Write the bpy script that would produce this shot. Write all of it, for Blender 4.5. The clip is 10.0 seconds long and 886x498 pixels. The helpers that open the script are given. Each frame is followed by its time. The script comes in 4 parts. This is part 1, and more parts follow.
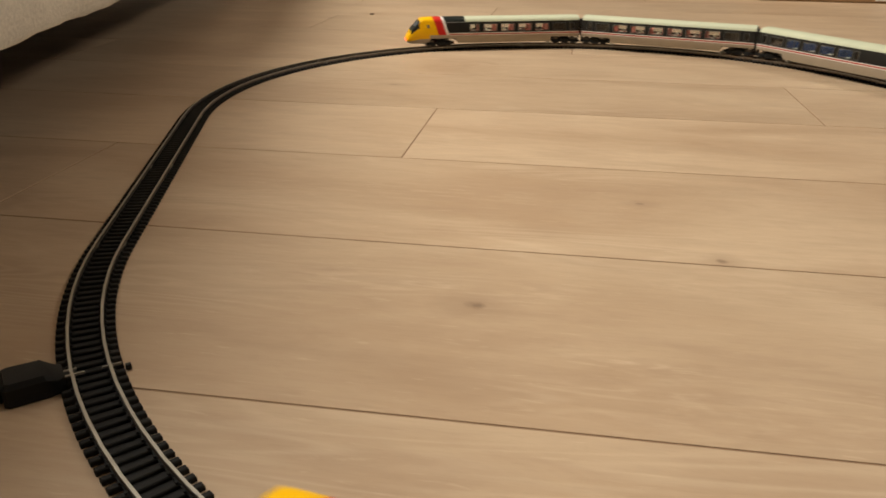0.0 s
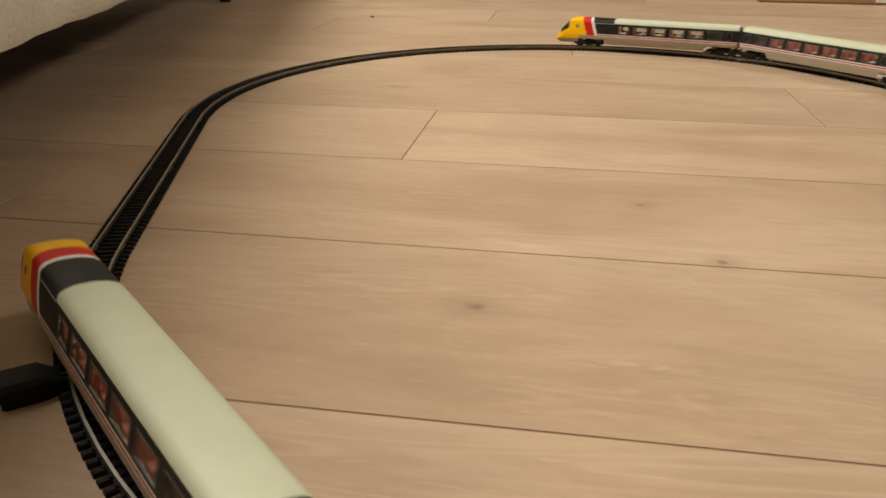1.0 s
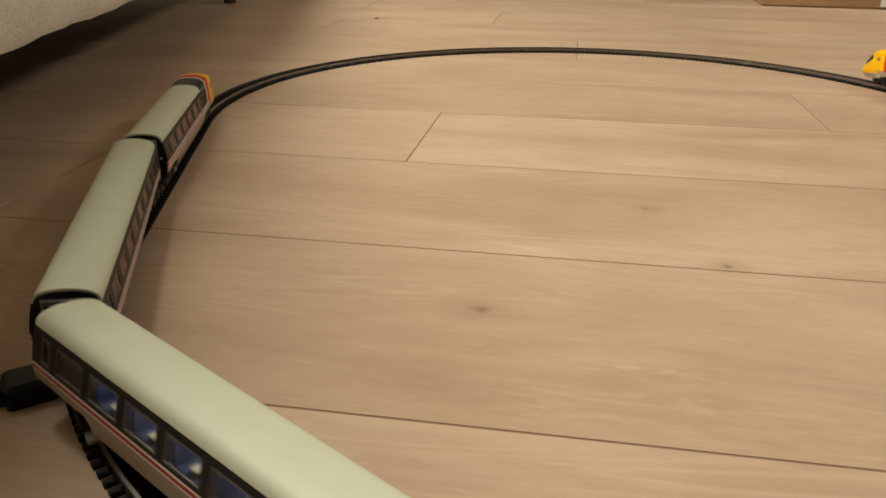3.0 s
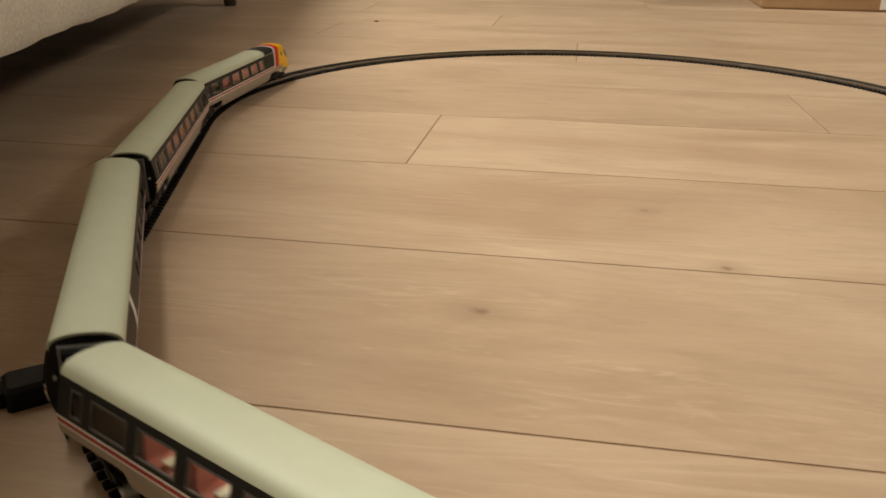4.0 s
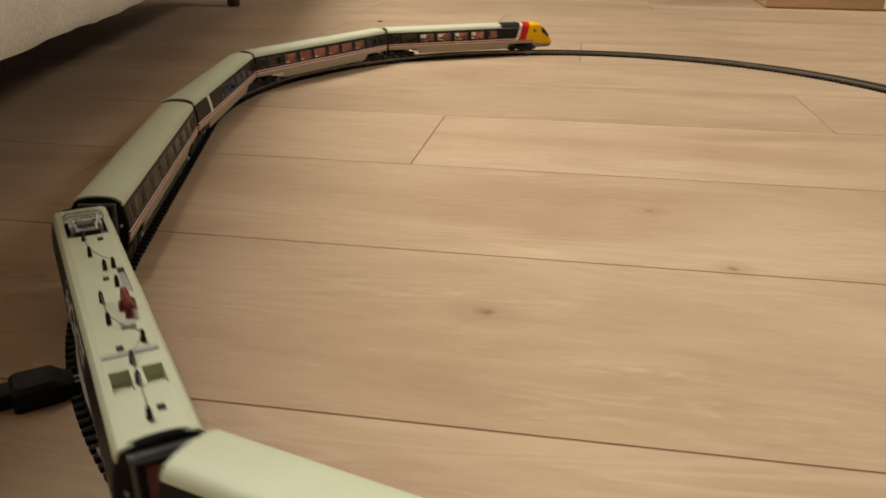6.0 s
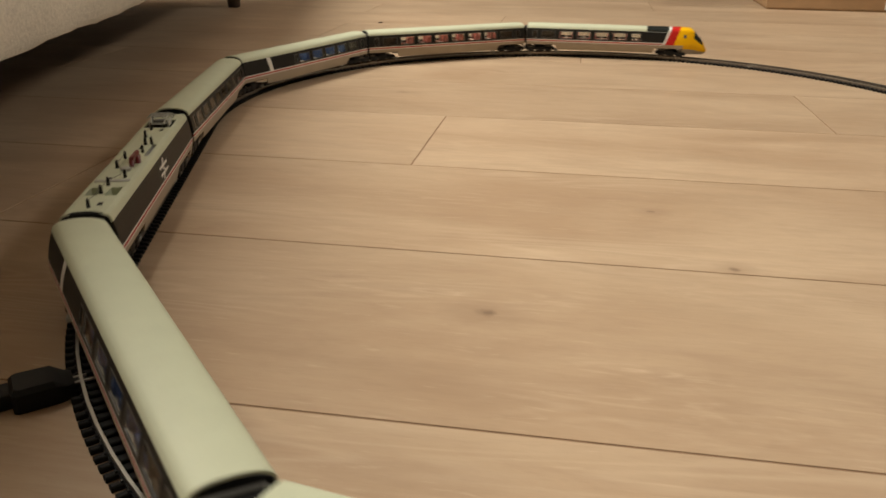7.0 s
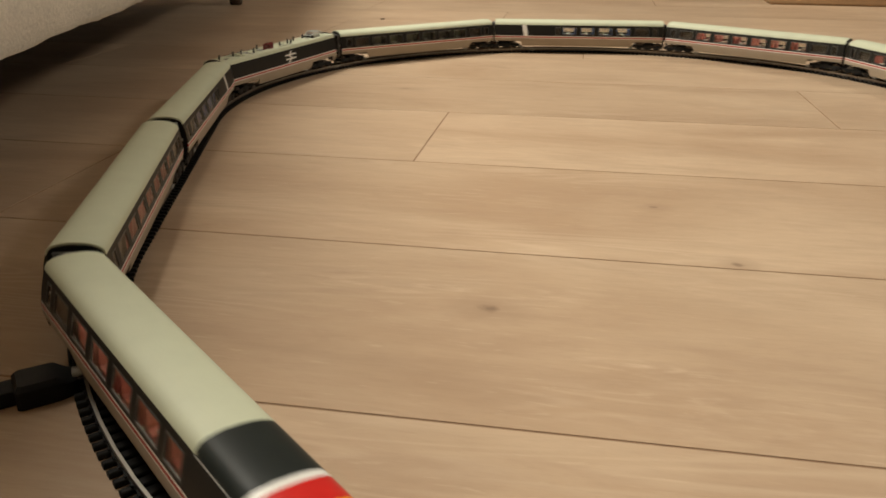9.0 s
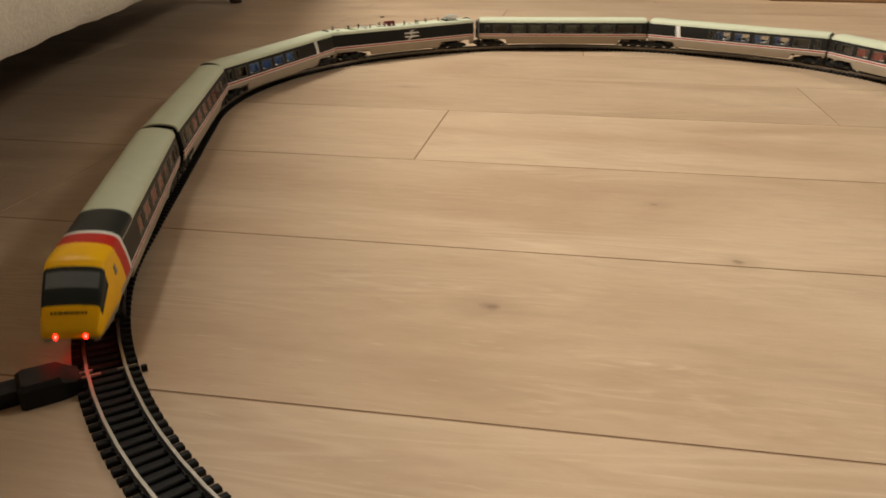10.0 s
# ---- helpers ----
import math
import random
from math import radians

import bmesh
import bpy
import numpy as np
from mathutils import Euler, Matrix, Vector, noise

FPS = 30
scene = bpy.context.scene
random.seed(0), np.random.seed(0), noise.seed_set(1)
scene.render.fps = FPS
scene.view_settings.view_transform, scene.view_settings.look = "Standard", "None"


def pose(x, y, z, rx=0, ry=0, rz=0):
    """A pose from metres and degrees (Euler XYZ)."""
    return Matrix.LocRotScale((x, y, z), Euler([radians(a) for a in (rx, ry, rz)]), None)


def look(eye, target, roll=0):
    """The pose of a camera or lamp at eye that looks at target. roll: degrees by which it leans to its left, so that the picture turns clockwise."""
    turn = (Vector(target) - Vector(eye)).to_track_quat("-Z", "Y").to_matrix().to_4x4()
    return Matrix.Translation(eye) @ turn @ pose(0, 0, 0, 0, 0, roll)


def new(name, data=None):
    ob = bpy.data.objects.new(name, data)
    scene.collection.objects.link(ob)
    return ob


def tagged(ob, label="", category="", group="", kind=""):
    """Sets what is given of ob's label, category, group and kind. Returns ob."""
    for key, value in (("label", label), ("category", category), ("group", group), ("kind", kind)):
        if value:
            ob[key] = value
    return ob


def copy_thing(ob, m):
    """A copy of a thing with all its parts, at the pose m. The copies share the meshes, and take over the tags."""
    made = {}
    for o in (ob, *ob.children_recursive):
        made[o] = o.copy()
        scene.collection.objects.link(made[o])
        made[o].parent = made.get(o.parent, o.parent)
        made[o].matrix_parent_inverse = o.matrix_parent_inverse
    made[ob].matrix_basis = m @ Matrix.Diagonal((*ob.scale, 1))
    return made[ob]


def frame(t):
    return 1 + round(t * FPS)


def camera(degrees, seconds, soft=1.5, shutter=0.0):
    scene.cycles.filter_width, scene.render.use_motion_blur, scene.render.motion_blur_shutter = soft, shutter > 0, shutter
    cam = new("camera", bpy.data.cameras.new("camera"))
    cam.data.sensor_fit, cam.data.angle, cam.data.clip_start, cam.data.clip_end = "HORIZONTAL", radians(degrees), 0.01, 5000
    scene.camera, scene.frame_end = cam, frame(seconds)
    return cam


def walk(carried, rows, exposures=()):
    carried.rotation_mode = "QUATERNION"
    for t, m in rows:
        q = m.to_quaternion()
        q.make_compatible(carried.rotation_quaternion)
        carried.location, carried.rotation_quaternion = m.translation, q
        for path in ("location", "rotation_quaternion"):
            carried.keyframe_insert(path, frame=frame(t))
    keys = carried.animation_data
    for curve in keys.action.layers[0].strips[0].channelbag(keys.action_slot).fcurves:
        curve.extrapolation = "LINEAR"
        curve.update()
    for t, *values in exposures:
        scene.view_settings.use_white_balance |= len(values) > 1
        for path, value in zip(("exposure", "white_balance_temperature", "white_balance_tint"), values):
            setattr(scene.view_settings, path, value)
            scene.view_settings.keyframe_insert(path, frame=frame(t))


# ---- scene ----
# ---------------------------------------------------------------- camera
cam = camera(58.45, 10.0, soft=1.7, shutter=0.4)


def view(x, y, z, down, roll, yaw):
    """A hand-held view: degrees of downward tilt, roll and heading."""
    return pose(x, y, z, 90 - down, 0, -yaw) @ pose(0, 0, 0, 0, 0, roll)


walk(cam, [
    (0.0, view(-0.0005, -0.0007, 0.2136, 23.53, 0.43, -9.06)),
    (0.5, view(-0.0003, 0.0004, 0.2123, 23.38, 0.42, -9.08)),
    (1.0, view(0.0004, 0.0005, 0.2121, 23.32, 0.28, -9.16)),
    (1.5, view(0.0000, 0.0002, 0.2124, 23.35, 0.35, -9.18)),
    (2.0, view(-0.0006, 0.0007, 0.2120, 23.31, 0.40, -9.25)),
    (2.5, view(-0.0016, 0.0007, 0.2122, 23.27, 0.56, -9.31)),
    (4.0, view(-0.0013, -0.0004, 0.2124, 23.01, 0.57, -9.31)),
    (4.5, view(-0.0018, 0.0004, 0.2117, 22.97, 0.35, -9.33)),
    (5.0, view(-0.0011, 0.0002, 0.2121, 23.01, 0.34, -9.41)),
    (5.5, view(-0.0022, -0.0004, 0.2129, 23.04, 0.41, -9.50)),
    (7.0, view(-0.0035, 0.0008, 0.2117, 22.92, 0.43, -9.56)),
    (7.5, view(-0.0017, 0.0002, 0.2117, 22.91, 0.11, -9.62)),
    (8.0, view(-0.0016, -0.0003, 0.2119, 23.00, 0.08, -9.64)),
    (8.5, view(-0.0022, -0.0000, 0.2118, 23.09, 0.11, -9.69)),
    (9.0, view(-0.0032, 0.0009, 0.2110, 23.14, 0.18, -9.79)),
    (9.5, view(-0.0048, 0.0006, 0.2113, 23.22, 0.22, -9.76)),
    (10.0, view(-0.0036, -0.0001, 0.2118, 23.31, -0.03, -9.81)),
])

# ---------------------------------------------------------------- light
ROOM = (-2.6, 3.4, -2.6, 5.4, 2.5)          # x0, x1, y0, y1, height

world = bpy.data.worlds.new("room_dark")
world.use_nodes = True
world.node_tree.nodes["Background"].inputs[0].default_value = (1.0, 0.86, 0.7, 1)
world.node_tree.nodes["Background"].inputs[1].default_value = 0.006
scene.world = world
scene.view_settings.exposure = 0.0


def ceiling_lamp(x, y, size, watts, colour, z=2.46):
    data = bpy.data.lights.new("ceiling_lamp", "AREA")
    data.shape, data.size, data.energy, data.color = "DISK", size, watts, colour
    ob = new("ceiling_lamp", data)
    ob.matrix_world = pose(x, y, z)
    return ob


ceiling_lamp(-1.66, 0.86, 1.22, 121, (1.0, 0.94, 0.82))

# added soft light from high on the east side, its source unseen
side = bpy.data.lights.new("standing_lamp", "AREA")
side.shape, side.size, side.energy, side.color = "DISK", 0.6, 26.5, (1.0, 0.92, 0.80)
new("standing_lamp", side).matrix_world = look((2.3, 1.95, 2.15), (-0.6, 1.2, 0.1))


# ---------------------------------------------------------------- materials
def material(name, colour=(0.5, 0.5, 0.5), rough=0.5, metal=0.0, emit=None, strength=0.0, coat=0.0):
    mat = bpy.data.materials.new(name)
    mat.use_nodes = True
    b = mat.node_tree.nodes["Principled BSDF"]
    b.inputs["Base Color"].default_value = (*colour, 1)
    b.inputs["Roughness"].default_value = rough
    b.inputs["Metallic"].default_value = metal
    b.inputs["Coat Weight"].default_value = coat
    if emit:
        b.inputs["Emission Color"].default_value = (*emit, 1)
        b.inputs["Emission Strength"].default_value = strength
    return mat


def node(mat, kind, **inputs):
    n = mat.node_tree.nodes.new(kind)
    for key, value in inputs.items():
        n.inputs[key.replace("_", " ")].default_value = value
    return n


def link(mat, a, b):
    mat.node_tree.links.new(a, b)


def maths(mat, op, a, b=None, clamp=False):
    n = mat.node_tree.nodes.new("ShaderNodeMath")
    n.operation, n.use_clamp = op, clamp
    for socket, value in zip(n.inputs, (a, b)):
        if value is None:
            continue
        if isinstance(value, (int, float)):
            socket.default_value = value
        else:
            link(mat, value, socket)
    return n.outputs[0]


def mixed(mat, factor, a, b, blend="MIX"):
    n = mat.node_tree.nodes.new("ShaderNodeMix")
    n.data_type, n.blend_type = "RGBA", blend
    for socket, value in ((n.inputs[0], factor), (n.inputs[6], a), (n.inputs[7], b)):
        if isinstance(value, tuple):
            socket.default_value = (*value, 1)
        elif isinstance(value, (int, float)):
            socket.default_value = value
        else:
            link(mat, value, socket)
    return n.outputs[2]


def ramp(mat, value, lo, hi):
    n = mat.node_tree.nodes.new("ShaderNodeMapRange")
    n.inputs[1].default_value, n.inputs[2].default_value = lo, hi
    link(mat, value, n.inputs[0])
    return n.outputs[0]


def noise_of(mat, vector, scale, detail=4.0, rough=0.55, distortion=0.0):
    n = node(mat, "ShaderNodeTexNoise", Scale=scale, Detail=detail, Roughness=rough, Distortion=distortion)
    link(mat, vector, n.inputs["Vector"])
    return n.outputs["Fac"]


def bump(mat, height, strength, distance):
    n = node(mat, "ShaderNodeBump", Strength=strength, Distance=distance)
    link(mat, height, n.inputs["Height"])
    link(mat, n.outputs[0], mat.node_tree.nodes["Principled BSDF"].inputs["Normal"])


def worn(name, colour, rough=0.45, spread=0.12, size=60.0, metal=0.0, relief=0.1, coat=0.0):
    """Moulded or painted surface: faint blotches, uneven gloss and fine relief."""
    mat = material(name, colour, rough, metal, coat=coat)
    b = mat.node_tree.nodes["Principled BSDF"]
    where = mat.node_tree.nodes.new("ShaderNodeTexCoord").outputs["Object"]
    broad = noise_of(mat, where, size, 3.0)
    fine = noise_of(mat, where, size * 14, 3.0)
    both = maths(mat, "ADD", maths(mat, "MULTIPLY", broad, 0.65), maths(mat, "MULTIPLY", fine, 0.35))
    k = ramp(mat, both, 0.3, 0.7)
    lo = tuple(c * (1 - spread) for c in colour)
    hi = tuple(min(1, c * (1 + spread)) for c in colour)
    link(mat, mixed(mat, k, lo, hi), b.inputs["Base Color"])
    r = maths(mat, "ADD", maths(mat, "MULTIPLY", fine, 0.16), rough - 0.08)
    link(mat, r, b.inputs["Roughness"])
    if relief:
        bump(mat, fine, relief, 0.0004)
    return mat


KNOTS = [(0.060, 0.598, 0.0045, 0.0022), (0.106, 0.4955, 0.004, 0.0036), (-0.046, 0.406, 0.0075, 0.0055),
         (-0.223, 0.997, 0.009, 0.0035), (-0.425, 1.690, 0.007, 0.004)]


# centre, half length, half width, rings and strength of each flame figure
FIGURES = [(-0.077, 0.428, 0.09, 0.013, 11.0, 0.42), (0.030, 0.357, 0.030, 0.006, 9.0, 0.50), (0.10, 0.325, 0.11, 0.03, 18.0, 0.20), (-0.10, 0.60, 0.14, 0.02, 12.0, 0.20)]


def oak():
    mat = material("oak_laminate", rough=0.4)
    b = mat.node_tree.nodes["Principled BSDF"]
    place = mat.node_tree.nodes.new("ShaderNodeNewGeometry").outputs["Position"]
    chance = mat.node_tree.nodes.new("ShaderNodeObjectInfo").outputs["Random"]
    shift = mat.node_tree.nodes.new("ShaderNodeCombineXYZ")
    link(mat, maths(mat, "MULTIPLY", chance, 37.0), shift.inputs[0])
    link(mat, maths(mat, "MULTIPLY", chance, 11.0), shift.inputs[1])
    add = mat.node_tree.nodes.new("ShaderNodeVectorMath")
    link(mat, place, add.inputs[0])
    link(mat, shift.outputs[0], add.inputs[1])

    def stretched(x, y):
        n = mat.node_tree.nodes.new("ShaderNodeVectorMath")
        n.operation = "MULTIPLY"
        link(mat, add.outputs[0], n.inputs[0])
        n.inputs[1].default_value = (x, y, 1)
        return n.outputs[0]

    # knots: soft dark cores, flattened along the board
    sep = mat.node_tree.nodes.new("ShaderNodeSeparateXYZ")
    link(mat, place, sep.inputs[0])
    core, halo = None, None
    wobble = maths(mat, "MULTIPLY", maths(mat, "SUBTRACT", noise_of(mat, place, 120.0, 3.0), 0.5), 1.6)
    for kx, ky, a, c in KNOTS:
        dx = maths(mat, "DIVIDE", maths(mat, "SUBTRACT", sep.outputs[0], kx), a)
        dy = maths(mat, "DIVIDE", maths(mat, "SUBTRACT", sep.outputs[1], ky), c)
        d = maths(mat, "SQRT", maths(mat, "ADD", maths(mat, "MULTIPLY", dx, dx), maths(mat, "MULTIPLY", dy, dy)))
        d = maths(mat, "ADD", d, wobble)
        near = maths(mat, "SUBTRACT", 1.0, ramp(mat, d, 0.1, 1.0), True)
        wide = maths(mat, "SUBTRACT", 1.0, ramp(mat, d, 0.3, 4.5), True)
        core = near if core is None else maths(mat, "MAXIMUM", core, near)
        halo = wide if halo is None else maths(mat, "MAXIMUM", halo, wide)

    clouds = noise_of(mat, stretched(3.2, 8.5), 1.0, 5.0, 0.55, 0.7)
    flow = noise_of(mat, stretched(2.0, 15.0), 1.0, 2.5, 0.5, 0.5)
    rings = maths(mat, "SINE", maths(mat, "MULTIPLY", flow, 120.0))
    rings = maths(mat, "POWER", maths(mat, "ADD", maths(mat, "MULTIPLY", rings, 0.5), 0.5), 2.2)
    patchy = ramp(mat, noise_of(mat, stretched(3.4, 11.0), 1.0, 2.0), 0.46, 0.66)
    pale = maths(mat, "MULTIPLY", rings, patchy)
    fibre = noise_of(mat, stretched(55.0, 560.0), 1.0, 4.0, 0.7)
    fleck = noise_of(mat, stretched(34.0, 240.0), 1.0, 3.0, 0.6, 0.4)
    mottle = noise_of(mat, stretched(11.0, 34.0), 1.0, 5.0, 0.65, 0.8)
    streak = noise_of(mat, stretched(20.0, 130.0), 1.0, 5.0, 0.7, 0.6)
    shade = noise_of(mat, stretched(5.0, 26.0), 1.0, 4.0, 0.6, 0.9)

    colour = mixed(mat, ramp(mat, clouds, 0.32, 0.66), (0.440, 0.303, 0.193), (0.570, 0.425, 0.287))
    colour = mixed(mat, maths(mat, "MULTIPLY", ramp(mat, shade, 0.52, 0.75), 0.30), colour, (0.330, 0.222, 0.142))
    colour = mixed(mat, maths(mat, "MULTIPLY", ramp(mat, streak, 0.44, 0.74), 0.20), colour, (0.380, 0.258, 0.168))
    colour = mixed(mat, maths(mat, "MULTIPLY", ramp(mat, mottle, 0.48, 0.72), 0.26), colour, (0.345, 0.228, 0.150))
    colour = mixed(mat, maths(mat, "MULTIPLY", ramp(mat, fleck, 0.62, 0.72), 0.32), colour, (0.660, 0.515, 0.360))
    colour = mixed(mat, maths(mat, "MULTIPLY", pale, 0.26), colour, (0.690, 0.540, 0.385))
    # flame figure: nested pale ovals where the saw met the growth rings
    for fx, fy, a, c, turns, force in FIGURES:
        dx = maths(mat, "DIVIDE", maths(mat, "SUBTRACT", sep.outputs[0], fx), a)
        dy = maths(mat, "DIVIDE", maths(mat, "SUBTRACT", sep.outputs[1], fy), c)
        d = maths(mat, "SQRT", maths(mat, "ADD", maths(mat, "MULTIPLY", dx, dx), maths(mat, "MULTIPLY", dy, dy)))
        warped = maths(mat, "ADD", d, maths(mat, "MULTIPLY", maths(mat, "SUBTRACT", noise_of(mat, stretched(14.0, 60.0), 1.0, 4.0), 0.5), 1.5))
        wave = maths(mat, "ADD", maths(mat, "MULTIPLY", maths(mat, "SINE", maths(mat, "MULTIPLY", warped, turns)), 0.5), 0.5)
        fade = maths(mat, "SUBTRACT", 1.0, ramp(mat, d, 0.5, 1.5), True)
        broken = ramp(mat, noise_of(mat, stretched(30.0, 150.0), 1.0, 3.0), 0.40, 0.62)
        lines = maths(mat, "MULTIPLY", maths(mat, "POWER", wave, 2.0), maths(mat, "MULTIPLY", fade, broken))
        colour = mixed(mat, maths(mat, "MULTIPLY", lines, force), colour, (0.730, 0.570, 0.410))
    colour = mixed(mat, maths(mat, "MULTIPLY", ramp(mat, fibre, 0.50, 0.74), 0.17), colour, (0.280, 0.185, 0.115))
    colour = mixed(mat, maths(mat, "MULTIPLY", halo, 0.42), colour, (0.300, 0.195, 0.125))
    colour = mixed(mat, maths(mat, "MULTIPLY", core, 0.60), colour, (0.150, 0.092, 0.060))
    tone = maths(mat, "ADD", maths(mat, "MULTIPLY", chance, 0.10), 0.95)
    bright = mat.node_tree.nodes.new("ShaderNodeHueSaturation")
    link(mat, tone, bright.inputs["Value"])
    link(mat, colour, bright.inputs["Color"])
    link(mat, bright.outputs[0], b.inputs["Base Color"])
    link(mat, maths(mat, "ADD", maths(mat, "MULTIPLY", streak, 0.22), 0.34), b.inputs["Roughness"])
    bump(mat, maths(mat, "ADD", fibre, maths(mat, "MULTIPLY", streak, 0.6)), 0.06, 0.0006)
    return mat


def woven(name, colour):
    mat = material(name, colour, 0.95)
    b = mat.node_tree.nodes["Principled BSDF"]
    where = mat.node_tree.nodes.new("ShaderNodeTexCoord").outputs["Object"]
    knots = noise_of(mat, where, 260.0, 3.0, 0.7)
    folds = noise_of(mat, where, 9.0, 3.0)
    k = maths(mat, "ADD", maths(mat, "MULTIPLY", knots, 0.6), maths(mat, "MULTIPLY", folds, 0.4))
    link(mat, mixed(mat, ramp(mat, k, 0.3, 0.7), tuple(c * 0.78 for c in colour), tuple(c * 1.12 for c in colour)),
         b.inputs["Base Color"])
    bump(mat, knots, 0.5, 0.003)
    return mat


def glass():
    mat = bpy.data.materials.new("window_glazing")
    mat.use_nodes = True
    tree = mat.node_tree
    tree.nodes.remove(tree.nodes["Principled BSDF"])
    clear = node(mat, "ShaderNodeBsdfTransparent", Color=(0.92, 0.93, 0.92, 1))
    gloss = node(mat, "ShaderNodeBsdfGlossy", Roughness=0.06)
    mix = tree.nodes.new("ShaderNodeMixShader")
    sheen = node(mat, "ShaderNodeLayerWeight", Blend=0.5)
    link(mat, maths(mat, "ADD", maths(mat, "MULTIPLY", maths(mat, "POWER", sheen.outputs["Facing"], 4.0), 0.55), 0.03, True), mix.inputs[0])
    link(mat, clear.outputs[0], mix.inputs[1])
    link(mat, gloss.outputs[0], mix.inputs[2])
    link(mat, mix.outputs[0], tree.nodes["Material Output"].inputs["Surface"])
    return mat


OAK = oak()
WALL = worn("wall_paint", (0.32, 0.295, 0.255), 0.9, 0.03, 4.0, relief=0.05)
CEILING = worn("ceiling_paint", (0.52, 0.50, 0.46), 0.95, 0.02, 3.0, relief=0.0)
SUBFLOOR = worn("dark_underlay", (0.26, 0.160, 0.095), 0.95)
BOUCLE = woven("pale_boucle_cloth", (0.86, 0.81, 0.71))
DARK_CLOTH = woven("black_dust_cloth", (0.02, 0.018, 0.016))
LEG_WOOD = worn("dark_stained_wood", (0.045, 0.025, 0.015), 0.4, 0.25, 40.0)
CARD = worn("brown_cardboard", (0.40, 0.255, 0.135), 0.85, 0.12, 25.0)
PAPER = worn("white_label_paper", (0.78, 0.76, 0.72), 0.7, 0.04, 30.0)
PRINT_RED = worn("red_print", (0.55, 0.06, 0.04), 0.6)

CREAM = worn("cream_roof_plastic", (0.57, 0.60, 0.44), 0.58, 0.04, 50.0, relief=0.03)
BEIGE = worn("beige_grey_plastic", (0.37, 0.31, 0.235), 0.45, 0.06, 70.0, relief=0.03)
CHARCOAL = worn("charcoal_plastic", (0.015, 0.014, 0.012), 0.45, 0.15, 70.0, relief=0.03)
SLATE = worn("dark_slate_plastic", (0.017, 0.021, 0.019), 0.42, 0.12, 70.0, relief=0.03)
YELLOW = worn("warning_yellow_paint", (0.94, 0.51, 0.002), 0.35, 0.05, 70.0, relief=0.03)
RED = worn("red_stripe_paint", (0.56, 0.020, 0.016), 0.4, 0.08, 80.0, relief=0.03)
# the same red, darkened to carry the shade along the waistline
STRIPE_RED = worn("dull_red_line_paint", (0.40, 0.026, 0.022), 0.45, 0.08, 80.0, relief=0.03)
WHITE = worn("white_stripe_paint", (0.80, 0.79, 0.74), 0.4, 0.04, 80.0, relief=0.03)
BLACK = worn("black_plastic", (0.007, 0.007, 0.007), 0.45, 0.3, 90.0, relief=0.05)
GREY = worn("mid_grey_plastic", (0.20, 0.20, 0.19), 0.5, 0.15, 90.0)
FRAME = worn("dull_window_frame", (0.085, 0.082, 0.075), 0.4, 0.15, 90.0)
PALE_GREY = worn("pale_grey_plastic", (0.42, 0.42, 0.39), 0.5, 0.12, 90.0)
SILVER = worn("silver_grey_plastic", (0.52, 0.53, 0.49), 0.38, 0.35, 260.0, metal=0.2)
MAROON = worn("maroon_insulator", (0.16, 0.012, 0.014), 0.35, 0.2, 90.0)
SEAT_RED = worn("red_seat_plastic", (0.50, 0.17, 0.15), 0.35, 0.15, 200.0)
SEAT_BLUE = worn("blue_seat_plastic", (0.06, 0.11, 0.30), 0.35, 0.15, 200.0)
DARK_SEAT_FILL = worn("brown_seat_plastic", (0.10, 0.075, 0.055), 0.4, 0.2, 200.0)
PALE_IN = worn("pale_interior_plastic", (0.55, 0.50, 0.42), 0.5, 0.08, 90.0)
GLAZE = glass()
# dark glass with the room's reflection put into its base as grey
SCREEN = worn("tinted_windscreen", (0.11, 0.125, 0.135), 0.16, 0.1, 70.0, relief=0.0, coat=0.5)
SLEEPER = worn("dark_sleeper_plastic", (0.007, 0.0062, 0.0055), 0.6, 0.3, 150.0, relief=0.2)
STEEL = worn("rolled_steel_rail", (0.42, 0.39, 0.34), 0.4, 0.15, 120.0, metal=1.0)
RAIL_SIDE = worn("dull_rail_web", (0.24, 0.205, 0.17), 0.5, 0.2, 120.0, metal=0.8)
LAMP_RED = material("lit_red_tail_lamp", (0.5, 0.02, 0.01), 0.3, emit=(1.0, 0.006, 0.003), strength=26.0)
LAMP_HOT = material("lit_lamp_core", (0.6, 0.2, 0.1), 0.3, emit=(1.0, 0.45, 0.32), strength=2.0)
LAMP_OFF = material("clear_headlamp", (0.7, 0.7, 0.66), 0.15)
STRIP = material("warm_interior_light", (0.8, 0.8, 0.7), 0.5, emit=(1.0, 0.86, 0.62), strength=6.5)
WIRE = worn("grey_wire", (0.11, 0.10, 0.085), 0.55)

for dull in (CHARCOAL, SLATE, BLACK, RED, YELLOW, SLEEPER):
    dull.node_tree.nodes["Principled BSDF"].inputs["Specular IOR Level"].default_value = 0.22

MM = 0.001


# ---------------------------------------------------------------- mesh helpers
def part(name, bm, mat, parent=None, label="", sharp=35, m=None):
    mesh = bpy.data.meshes.new(name)
    bmesh.ops.recalc_face_normals(bm, faces=bm.faces)
    for f in bm.faces:
        f.smooth = True
    bm.to_mesh(mesh)
    bm.free()
    mesh.set_sharp_from_angle(angle=radians(sharp))
    mesh.materials.append(mat)
    ob = new(name, mesh)
    if parent:
        ob.parent = parent
    if m is not None:
        ob.matrix_basis = m
    if label:
        ob["label"] = label
    return ob


